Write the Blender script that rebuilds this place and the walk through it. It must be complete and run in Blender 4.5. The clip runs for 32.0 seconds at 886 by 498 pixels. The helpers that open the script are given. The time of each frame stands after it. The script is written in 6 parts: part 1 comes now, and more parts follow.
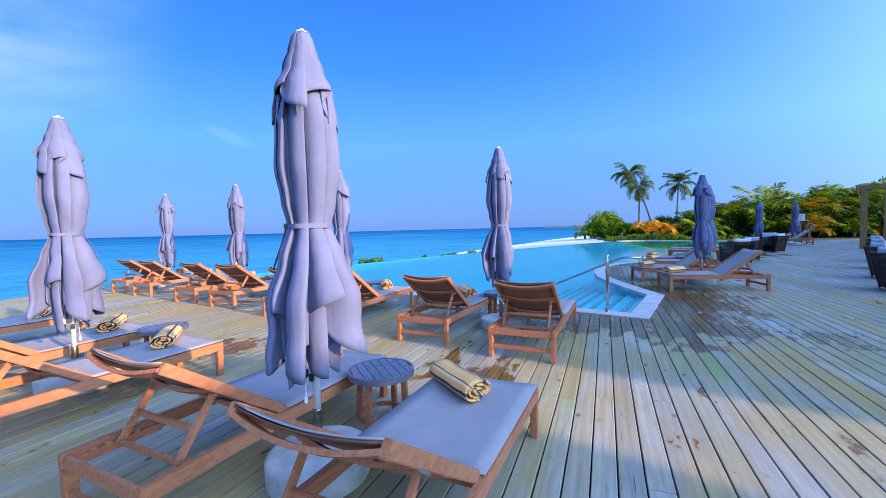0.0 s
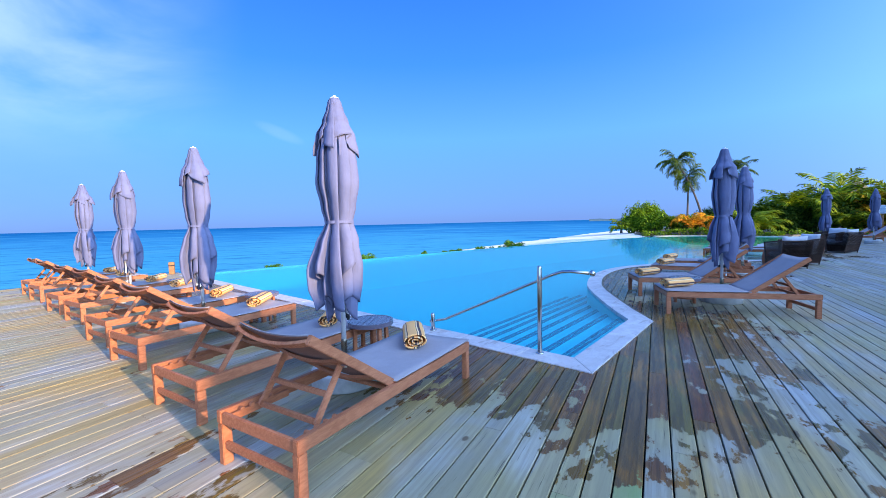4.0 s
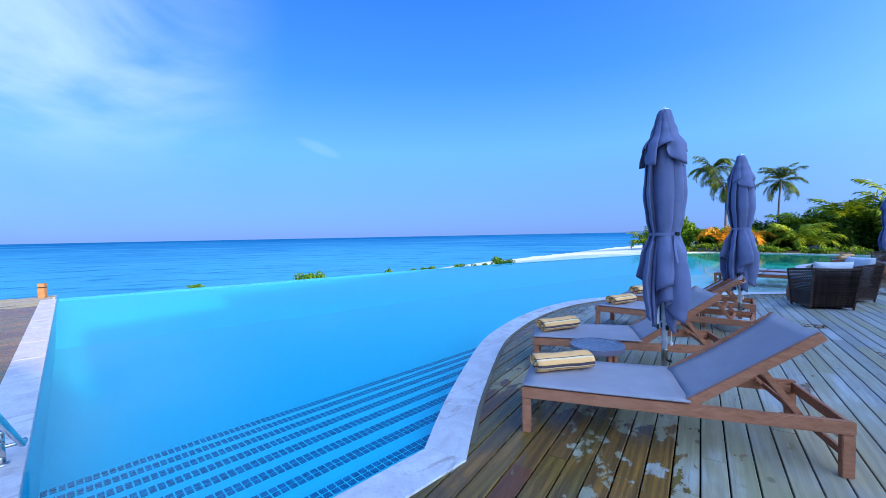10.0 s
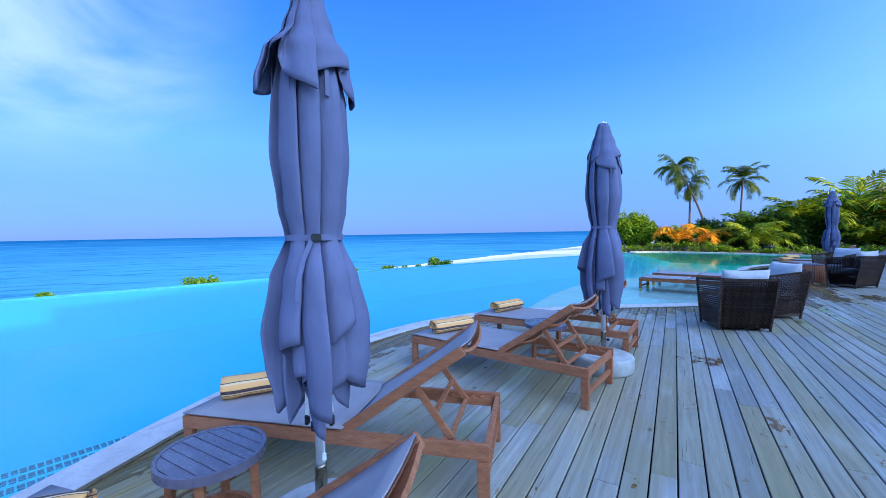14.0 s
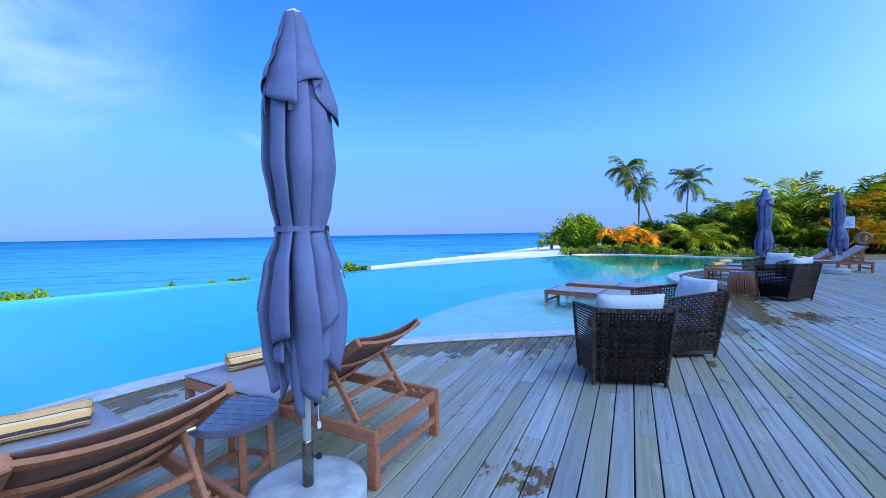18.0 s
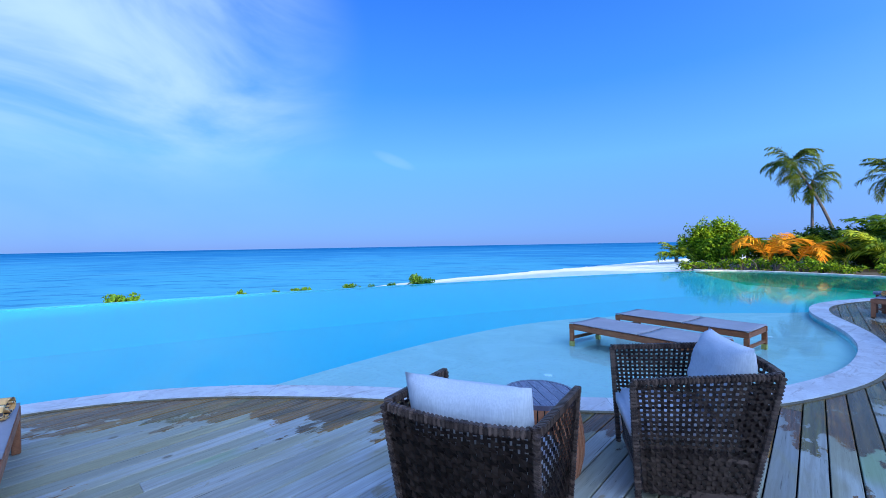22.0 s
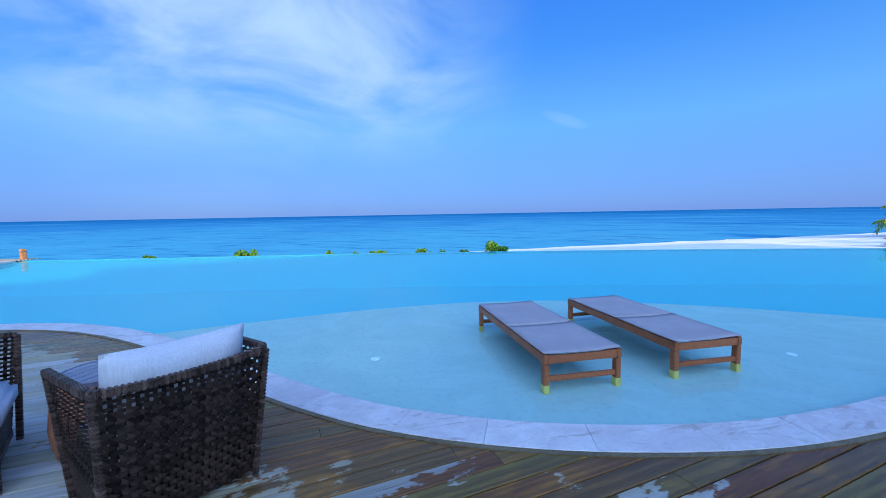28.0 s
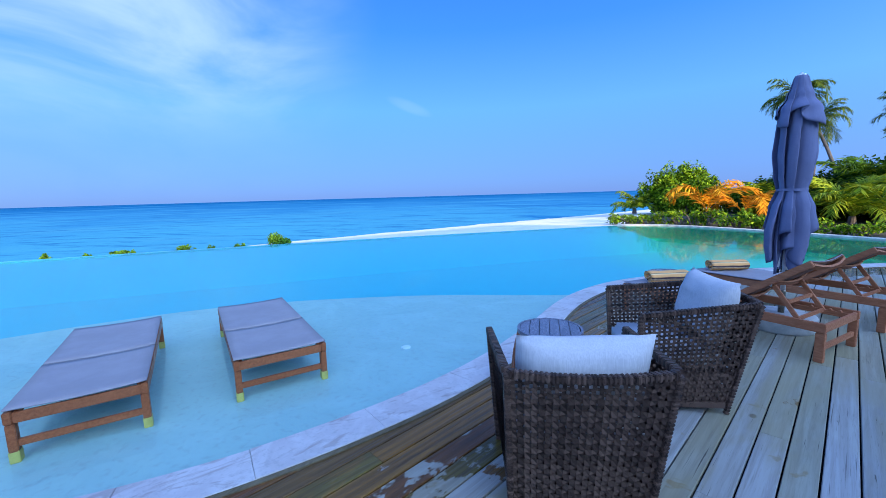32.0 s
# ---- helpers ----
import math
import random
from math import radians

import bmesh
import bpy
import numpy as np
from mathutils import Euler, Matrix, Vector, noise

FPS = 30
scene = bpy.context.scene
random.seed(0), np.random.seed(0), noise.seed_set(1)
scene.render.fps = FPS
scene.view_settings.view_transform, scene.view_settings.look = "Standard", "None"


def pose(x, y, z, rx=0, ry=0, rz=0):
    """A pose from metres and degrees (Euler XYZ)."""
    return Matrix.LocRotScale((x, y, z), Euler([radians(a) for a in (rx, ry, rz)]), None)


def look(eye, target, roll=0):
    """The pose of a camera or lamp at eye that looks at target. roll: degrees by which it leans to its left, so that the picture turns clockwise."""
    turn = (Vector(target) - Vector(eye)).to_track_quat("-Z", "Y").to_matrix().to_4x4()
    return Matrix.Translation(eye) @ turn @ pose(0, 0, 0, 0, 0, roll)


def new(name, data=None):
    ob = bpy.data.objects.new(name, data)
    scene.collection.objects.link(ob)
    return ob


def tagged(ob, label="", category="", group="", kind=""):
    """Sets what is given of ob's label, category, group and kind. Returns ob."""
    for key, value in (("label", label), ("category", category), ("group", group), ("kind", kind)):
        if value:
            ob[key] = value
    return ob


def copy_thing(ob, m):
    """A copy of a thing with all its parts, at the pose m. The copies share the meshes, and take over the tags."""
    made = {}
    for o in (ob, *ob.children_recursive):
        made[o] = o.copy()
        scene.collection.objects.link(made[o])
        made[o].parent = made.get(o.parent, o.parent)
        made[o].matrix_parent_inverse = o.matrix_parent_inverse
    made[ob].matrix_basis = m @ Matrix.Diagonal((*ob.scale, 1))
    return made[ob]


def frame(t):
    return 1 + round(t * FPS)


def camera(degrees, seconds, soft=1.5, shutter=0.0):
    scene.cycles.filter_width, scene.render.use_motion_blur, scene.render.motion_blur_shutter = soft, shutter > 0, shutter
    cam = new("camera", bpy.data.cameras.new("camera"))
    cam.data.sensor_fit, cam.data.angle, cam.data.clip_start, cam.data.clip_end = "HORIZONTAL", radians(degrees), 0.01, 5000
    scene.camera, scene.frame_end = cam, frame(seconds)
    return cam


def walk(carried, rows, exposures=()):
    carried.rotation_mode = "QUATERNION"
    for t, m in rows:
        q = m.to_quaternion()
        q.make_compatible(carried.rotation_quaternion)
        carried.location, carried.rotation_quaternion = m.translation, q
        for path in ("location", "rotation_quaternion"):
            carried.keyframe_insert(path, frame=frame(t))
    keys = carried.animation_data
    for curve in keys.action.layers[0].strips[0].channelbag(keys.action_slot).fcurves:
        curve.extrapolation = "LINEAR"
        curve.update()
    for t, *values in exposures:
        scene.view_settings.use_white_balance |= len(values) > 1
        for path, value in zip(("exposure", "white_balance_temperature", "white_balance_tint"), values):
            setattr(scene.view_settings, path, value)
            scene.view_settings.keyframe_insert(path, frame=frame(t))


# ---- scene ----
cam = camera(96.3, 32.0, 0.5)
PATH = [
    (0, (0.598, 0.143, 1.565), (0.583, 2.141, 1.465), -1.4),
    (0.5, (1.04, 0.507, 1.534), (0.949, 2.501, 1.421), -1.2),
    (1, (1.287, 0.844, 1.521), (1.158, 2.836, 1.399), -1.0),
    (1.5, (1.52, 1.121, 1.516), (1.355, 3.11, 1.389), -1.0),
    (2, (1.79, 1.34, 1.561), (1.585, 3.325, 1.434), -1.3),
    (2.5, (2.082, 1.726, 1.531), (1.875, 3.711, 1.403), -1.2),
    (3, (2.352, 2.04, 1.525), (2.134, 4.024, 1.394), -1.0),
    (3.5, (2.623, 2.276, 1.557), (2.396, 4.259, 1.426), -1.3),
    (5.5, (3.581, 3.529, 1.576), (3.362, 5.514, 1.456), -1.3),
    (6, (3.804, 3.818, 1.583), (3.585, 5.802, 1.472), -1.2),
    (6.5, (4.052, 4.097, 1.587), (3.818, 6.08, 1.484), -1.2),
    (7, (4.265, 4.387, 1.589), (4.006, 6.368, 1.494), -1.2),
    (7.5, (4.52, 4.635, 1.595), (4.226, 6.611, 1.509), -1.1),
    (8, (4.791, 4.886, 1.593), (4.46, 6.857, 1.514), -1.2),
    (8.5, (5.016, 5.181, 1.602), (4.663, 7.148, 1.531), -1.2),
    (9, (5.292, 5.464, 1.608), (4.925, 7.429, 1.54), -1.2),
    (9.5, (5.518, 5.782, 1.602), (5.137, 7.744, 1.533), -1.1),
    (10, (5.763, 6.071, 1.601), (5.376, 8.032, 1.534), -1.1),
    (10.5, (6.069, 6.34, 1.608), (5.676, 8.3, 1.54), -1.2),
    (11, (6.343, 6.644, 1.6), (5.954, 8.604, 1.533), -1.1),
    (11.5, (6.688, 6.938, 1.61), (6.309, 8.9, 1.543), -1.1),
    (12, (6.968, 7.221, 1.578), (6.606, 9.187, 1.512), -1.1),
    (12.5, (7.231, 7.558, 1.601), (6.888, 9.527, 1.529), -1.1),
    (13, (7.528, 7.815, 1.583), (7.2, 9.787, 1.518), -1.1),
    (13.5, (7.794, 8.141, 1.586), (7.474, 10.114, 1.517), -1.0),
    (14, (8.065, 8.488, 1.584), (7.771, 10.465, 1.505), -1.0),
    (14.5, (8.299, 8.868, 1.558), (8.033, 10.849, 1.479), -1.0),
    (15, (8.513, 9.231, 1.548), (8.277, 11.215, 1.47), -1.0),
    (15.5, (8.777, 9.568, 1.563), (8.572, 11.556, 1.482), -1.1),
    (17.5, (9.827, 10.793, 1.576), (9.696, 12.788, 1.497), -1.0),
    (18, (10.127, 11.072, 1.58), (10.001, 13.066, 1.504), -1.0),
    (18.5, (10.394, 11.355, 1.576), (10.269, 13.35, 1.505), -1.0),
    (19, (10.66, 11.643, 1.586), (10.522, 13.637, 1.519), -1.0),
    (19.5, (10.916, 11.949, 1.581), (10.729, 13.939, 1.532), -0.9),
    (20, (11.148, 12.258, 1.589), (10.862, 14.238, 1.562), -1.0),
    (20.5, (11.465, 12.528, 1.595), (11.046, 14.483, 1.583), -1.0),
    (21, (11.754, 12.802, 1.584), (11.206, 14.725, 1.583), -1.0),
    (21.5, (12.022, 13.059, 1.592), (11.373, 14.951, 1.59), -1.0),
    (22, (12.34, 13.319, 1.592), (11.613, 15.182, 1.576), -1.0),
    (22.5, (12.588, 13.471, 1.563), (11.817, 15.316, 1.53), -1.0),
    (23, (12.825, 13.621, 1.553), (12.012, 15.448, 1.498), -1.0),
    (23.5, (13.083, 13.928, 1.546), (12.203, 15.723, 1.467), -0.9),
    (24, (13.366, 14.22, 1.541), (12.4, 15.968, 1.443), -0.9),
    (24.5, (13.667, 14.46, 1.547), (12.624, 16.162, 1.434), -0.9),
    (25, (13.902, 14.693, 1.552), (12.798, 16.356, 1.431), -0.9),
    (25.5, (14.174, 14.935, 1.539), (13.014, 16.559, 1.412), -1.0),
    (27.5, (15.268, 15.757, 1.556), (13.903, 17.209, 1.389), -0.9),
    (28, (15.481, 16.028, 1.547), (14.068, 17.433, 1.371), -1.0),
    (28.5, (15.714, 16.217, 1.548), (14.278, 17.597, 1.371), -0.8),
    (29, (15.903, 16.464, 1.545), (14.445, 17.822, 1.368), -0.8),
    (29.5, (16.087, 16.714, 1.556), (14.61, 18.051, 1.384), -0.9),
    (30, (16.325, 16.941, 1.576), (14.837, 18.267, 1.406), -1.1),
    (30.5, (16.518, 17.214, 1.559), (15.052, 18.562, 1.388), -1.1),
    (31, (16.789, 17.497, 1.582), (15.419, 18.941, 1.387), -1.2),
    (31.5, (17.095, 17.797, 1.594), (15.94, 19.413, 1.362), -1.4),
    (32, (17.384, 18.094, 1.615), (16.576, 19.904, 1.349), -1.6),
]
walk(cam, [(t, look(eye, target, roll)) for t, eye, target, roll in PATH], [(0.0, 0.9), (6.0, 0.98), (13.0, 1.0), (15.5, 1.10), (19.0, 1.08), (23.0, 0.86), (27.5, 0.76), (30.0, 0.7), (31.0, 0.67), (32.0, 0.9)])

# ---- world, sun and white balance ----
SUN_AZ = radians(125.0)                   # clockwise from +y
SUN_EL = radians(14.0)
sun_way = Vector((math.sin(SUN_AZ) * math.cos(SUN_EL), math.cos(SUN_AZ) * math.cos(SUN_EL), math.sin(SUN_EL)))
sun = new("sun", bpy.data.lights.new("sun", "SUN"))
sun.data.energy, sun.data.angle, sun.data.color = 4.7, radians(0.6), (1.0, 0.72, 0.42)
sun.matrix_world = look((0, 0, 60), Vector((0, 0, 60)) - sun_way)

world = bpy.data.worlds.new("sky")
scene.world = world
world.use_nodes = True
wt = world.node_tree
wt.nodes.clear()


def wnode(kind, **values):
    n = wt.nodes.new(kind)
    for key, value in values.items():
        n.inputs[key].default_value = value
    return n


sky = wt.nodes.new("ShaderNodeTexSky")
sky.sky_type = "NISHITA"
sky.sun_disc = False
sky.sun_elevation, sky.sun_rotation = SUN_EL, SUN_AZ
sky.air_density, sky.dust_density, sky.ozone_density = 1.0, 0.6, 3.0
coord = wt.nodes.new("ShaderNodeTexCoord")
sep = wt.nodes.new("ShaderNodeSeparateXYZ")
wt.links.new(coord.outputs["Generated"], sep.inputs[0])
# hazy blue that lightens and turns lilac towards the horizon, over the clear-air sky
haze = wt.nodes.new("ShaderNodeValToRGB")
HAZE = ((0.0, (0.20, 0.345, 0.86)), (0.06, (0.19, 0.385, 0.91)), (0.20, (0.165, 0.49, 1.0)), (0.36, (0.065, 0.325, 0.97)), (0.60, (0.025, 0.175, 0.89)), (1.0, (0.025, 0.17, 0.85)))
while len(haze.color_ramp.elements) < len(HAZE):
    haze.color_ramp.elements.new(0.5)
for e, (at, colour) in zip(haze.color_ramp.elements, HAZE):
    e.position, e.color = at, (*colour, 1)
wt.links.new(sep.outputs["Z"], haze.inputs[0])
gain = wt.nodes.new("ShaderNodeMix")
gain.data_type, gain.blend_type = "RGBA", "MULTIPLY"
gain.inputs["Factor"].default_value = 1.0
gain.inputs["B"].default_value = (7.2, 7.2, 7.2, 1)
wt.links.new(haze.outputs[0], gain.inputs["A"])
cool = wt.nodes.new("ShaderNodeMix")
cool.data_type, cool.blend_type = "RGBA", "MULTIPLY"
cool.inputs["Factor"].default_value = 1.0
cool.inputs["B"].default_value = (0.075, 0.19, 0.45, 1)
wt.links.new(sky.outputs[0], cool.inputs["A"])
mul = wt.nodes.new("ShaderNodeMix")
mul.data_type, mul.blend_type = "RGBA", "ADD"
mul.inputs["Factor"].default_value = 1.0
wt.links.new(gain.outputs["Result"], mul.inputs["A"])
wt.links.new(cool.outputs["Result"], mul.inputs["B"])
# the bright haze that spreads round the sun
aim = wt.nodes.new("ShaderNodeVectorMath")
aim.operation = "DOT_PRODUCT"
aim.inputs[1].default_value = sun_way
wt.links.new(coord.outputs["Generated"], aim.inputs[0])
half = wt.nodes.new("ShaderNodeMath")
half.operation = "MULTIPLY_ADD"
half.inputs[1].default_value, half.inputs[2].default_value = 0.5, 0.5
wt.links.new(aim.outputs["Value"], half.inputs[0])
cube = wt.nodes.new("ShaderNodeMath")
cube.operation = "POWER"
cube.inputs[1].default_value = 6.2
wt.links.new(half.outputs[0], cube.inputs[0])
glow = wt.nodes.new("ShaderNodeMix")
glow.data_type, glow.blend_type = "RGBA", "MULTIPLY"
glow.inputs["Factor"].default_value = 1.0
glow.inputs["B"].default_value = (26.0, 39.3, 57.5, 1)
wt.links.new(cube.outputs[0], glow.inputs["A"])
lit = wt.nodes.new("ShaderNodeMix")
lit.data_type, lit.blend_type = "RGBA", "ADD"
lit.inputs["Factor"].default_value = 1.0
wt.links.new(mul.outputs["Result"], lit.inputs["A"])
wt.links.new(glow.outputs["Result"], lit.inputs["B"])
# thin cirrus: a wispy bank over the sea to the west
mapn = wt.nodes.new("ShaderNodeMapping")
mapn.inputs["Rotation"].default_value = (0.25, 0.35, 0.5)
mapn.inputs["Scale"].default_value = (1.6, 1.6, 4.2)
mapn.inputs["Location"].default_value = (0.75, 0.3, 0.2)
wt.links.new(coord.outputs["Generated"], mapn.inputs[0])
cn = wnode("ShaderNodeTexNoise", Scale=1.5, Detail=6.0, Roughness=0.54, Distortion=0.45)
wt.links.new(mapn.outputs[0], cn.inputs["Vector"])
cr = wt.nodes.new("ShaderNodeMapRange")
cr.interpolation_type = "SMOOTHSTEP"
for key, value in (("From Min", 0.30), ("From Max", 0.68), ("To Min", 0.0), ("To Max", 0.82)):
    cr.inputs[key].default_value = value
wt.links.new(cn.outputs[0], cr.inputs["Value"])
bank = wt.nodes.new("ShaderNodeVectorMath")
bank.operation = "DOT_PRODUCT"
bank.inputs[1].default_value = Vector((-0.90, 0.32, 0.34)).normalized()
wt.links.new(coord.outputs["Generated"], bank.inputs[0])
br = wt.nodes.new("ShaderNodeMapRange")
br.interpolation_type = "SMOOTHSTEP"
for key, value in (("From Min", 0.80), ("From Max", 1.0), ("To Min", 0.0), ("To Max", 1.0)):
    br.inputs[key].default_value = value
wt.links.new(bank.outputs["Value"], br.inputs["Value"])
both = wt.nodes.new("ShaderNodeMath")
both.operation = "MULTIPLY"
low = wt.nodes.new("ShaderNodeMapRange")
low.interpolation_type = "SMOOTHSTEP"
for key, value in (("From Min", 0.10), ("From Max", 0.30), ("To Min", 0.12), ("To Max", 1.0)):
    low.inputs[key].default_value = value
wt.links.new(sep.outputs["Z"], low.inputs["Value"])
thin = wt.nodes.new("ShaderNodeMath")
thin.operation = "MULTIPLY"
wt.links.new(cr.outputs[0], thin.inputs[0])
wt.links.new(low.outputs[0], thin.inputs[1])
wt.links.new(thin.outputs[0], both.inputs[0])
wt.links.new(br.outputs[0], both.inputs[1])
cloud = wt.nodes.new("ShaderNodeMix")
cloud.data_type, cloud.blend_type = "RGBA", "MIX"
cloud.inputs["B"].default_value = (5.0, 7.2, 9.0, 1)
wt.links.new(both.outputs[0], cloud.inputs["Factor"])
wt.links.new(lit.outputs["Result"], cloud.inputs["A"])
# a small stray wisp
stray = Vector((-0.46, 0.86, 0.21)).normalized()
wisp_along = Vector((0.62, 0.25, -0.28)).normalized()
wisp_along = (wisp_along - stray * wisp_along.dot(stray)).normalized()
terms = []
for axis, reach in ((wisp_along, 0.055), (stray.cross(wisp_along), 0.014)):
    off = wt.nodes.new("ShaderNodeVectorMath")
    off.operation = "DOT_PRODUCT"
    off.inputs[1].default_value = axis / reach
    wt.links.new(coord.outputs["Generated"], off.inputs[0])
    sq = wt.nodes.new("ShaderNodeMath")
    sq.operation = "POWER"
    sq.inputs[1].default_value = 2.0
    bend = wt.nodes.new("ShaderNodeMath")
    bend.operation = "ABSOLUTE"
    wt.links.new(off.outputs["Value"], bend.inputs[0])
    wt.links.new(bend.outputs[0], sq.inputs[0])
    terms.append(sq)
wsum = wt.nodes.new("ShaderNodeMath")
wsum.operation = "ADD"
wt.links.new(terms[0].outputs[0], wsum.inputs[0])
wt.links.new(terms[1].outputs[0], wsum.inputs[1])
wfade = wt.nodes.new("ShaderNodeMapRange")
wfade.interpolation_type = "SMOOTHSTEP"
for key, value in (("From Min", 0.0), ("From Max", 1.3), ("To Min", 0.30), ("To Max", 0.0)):
    wfade.inputs[key].default_value = value
wt.links.new(wsum.outputs[0], wfade.inputs["Value"])
ahead = wt.nodes.new("ShaderNodeMath")
ahead.operation = "GREATER_THAN"
ahead.inputs[1].default_value = 0.0
side = wt.nodes.new("ShaderNodeVectorMath")
side.operation = "DOT_PRODUCT"
side.inputs[1].default_value = stray
wt.links.new(coord.outputs["Generated"], side.inputs[0])
wt.links.new(side.outputs["Value"], ahead.inputs[0])
wisp = wt.nodes.new("ShaderNodeMath")
wisp.operation = "MULTIPLY"
wt.links.new(wfade.outputs[0], wisp.inputs[0])
wt.links.new(ahead.outputs[0], wisp.inputs[1])
ragged = wt.nodes.new("ShaderNodeMath")
ragged.operation = "MULTIPLY"
wt.links.new(wisp.outputs[0], ragged.inputs[0])
wt.links.new(cn.outputs[0], ragged.inputs[1])
allcloud = wt.nodes.new("ShaderNodeMath")
allcloud.operation = "MAXIMUM"
wt.links.new(both.outputs[0], allcloud.inputs[0])
wt.links.new(ragged.outputs[0], allcloud.inputs[1])
wt.links.new(allcloud.outputs[0], cloud.inputs["Factor"])
bg = wnode("ShaderNodeBackground", Strength=0.0667)
wt.links.new(cloud.outputs["Result"], bg.inputs[0])
out = wt.nodes.new("ShaderNodeOutputWorld")
wt.links.new(bg.outputs[0], out.inputs[0])


# ---- materials ----
class Mat:
    """A node material with a principled surface, and short ways to wire it."""

    def __init__(self, name, colour=(0.5, 0.5, 0.5), rough=0.6, metal=0.0, **more):
        self.m = bpy.data.materials.new(name)
        self.m.use_nodes = True
        self.t = self.m.node_tree
        self.p = self.t.nodes["Principled BSDF"]
        self.p.inputs["Base Color"].default_value = (*colour, 1)
        self.p.inputs["Roughness"].default_value = rough
        self.p.inputs["Metallic"].default_value = metal
        for key, value in more.items():
            self.p.inputs[key].default_value = value

    def node(self, kind, links=None, **values):
        n = self.t.nodes.new(kind)
        for key, value in values.items():
            n.inputs[key].default_value = value
        for key, socket in (links or {}).items():
            self.t.links.new(socket, n.inputs[key])
        return n

    def place(self, scale=(1, 1, 1), turn=0.0, world=False):
        src = self.node("ShaderNodeNewGeometry").outputs["Position"] if world else self.node("ShaderNodeTexCoord").outputs["Object"]
        m = self.node("ShaderNodeMapping", {"Vector": src})
        m.inputs["Rotation"].default_value = (0, 0, turn)
        m2 = self.node("ShaderNodeMapping", {"Vector": m.outputs[0]}, Scale=scale)
        return m2.outputs[0]

    def noise(self, vec, scale, detail=4.0, rough=0.55, dist=0.0):
        return self.node("ShaderNodeTexNoise", {"Vector": vec}, Scale=scale, Detail=detail, Roughness=rough, Distortion=dist).outputs[0]

    def ramp(self, fac, *stops):
        n = self.node("ShaderNodeValToRGB", {"Fac": fac})
        els = n.color_ramp.elements
        while len(els) < len(stops):
            els.new(0.5)
        for e, (at, colour) in zip(els, stops):
            e.position, e.color = at, (*colour, 1) if len(colour) == 3 else colour
        return n.outputs[0]

    def band(self, fac, lo, hi, a=0.0, b=1.0):
        n = self.node("ShaderNodeMapRange", {"Value": fac})
        n.interpolation_type = "SMOOTHSTEP"
        for key, value in (("From Min", lo), ("From Max", hi), ("To Min", a), ("To Max", b)):
            n.inputs[key].default_value = value
        return n.outputs[0]

    def mix(self, fac, a, b, how="MIX"):
        n = self.t.nodes.new("ShaderNodeMix")
        n.data_type, n.blend_type = "RGBA", how
        for key, v in (("Factor", fac), ("A", a), ("B", b)):
            if isinstance(v, (int, float)):
                n.inputs[key].default_value = v
            elif isinstance(v, tuple):
                n.inputs[key].default_value = (*v, 1)
            else:
                self.t.links.new(v, n.inputs[key])
        return n.outputs["Result"]

    def math(self, how, a, b=0.0):
        n = self.t.nodes.new("ShaderNodeMath")
        n.operation = how
        for at, v in ((0, a), (1, b)):
            if isinstance(v, (int, float)):
                n.inputs[at].default_value = v
            else:
                self.t.links.new(v, n.inputs[at])
        return n.outputs[0]

    def set(self, key, socket):
        self.t.links.new(socket, self.p.inputs[key])
        return self

    def bump(self, height, strength=0.3, distance=0.01):
        b = self.node("ShaderNodeBump", {"Height": height}, Strength=strength, Distance=distance)
        self.t.links.new(b.outputs[0], self.p.inputs["Normal"])
        return self


BOARD_AZ = radians(21.85)      # the deck boards run so far clockwise of +y


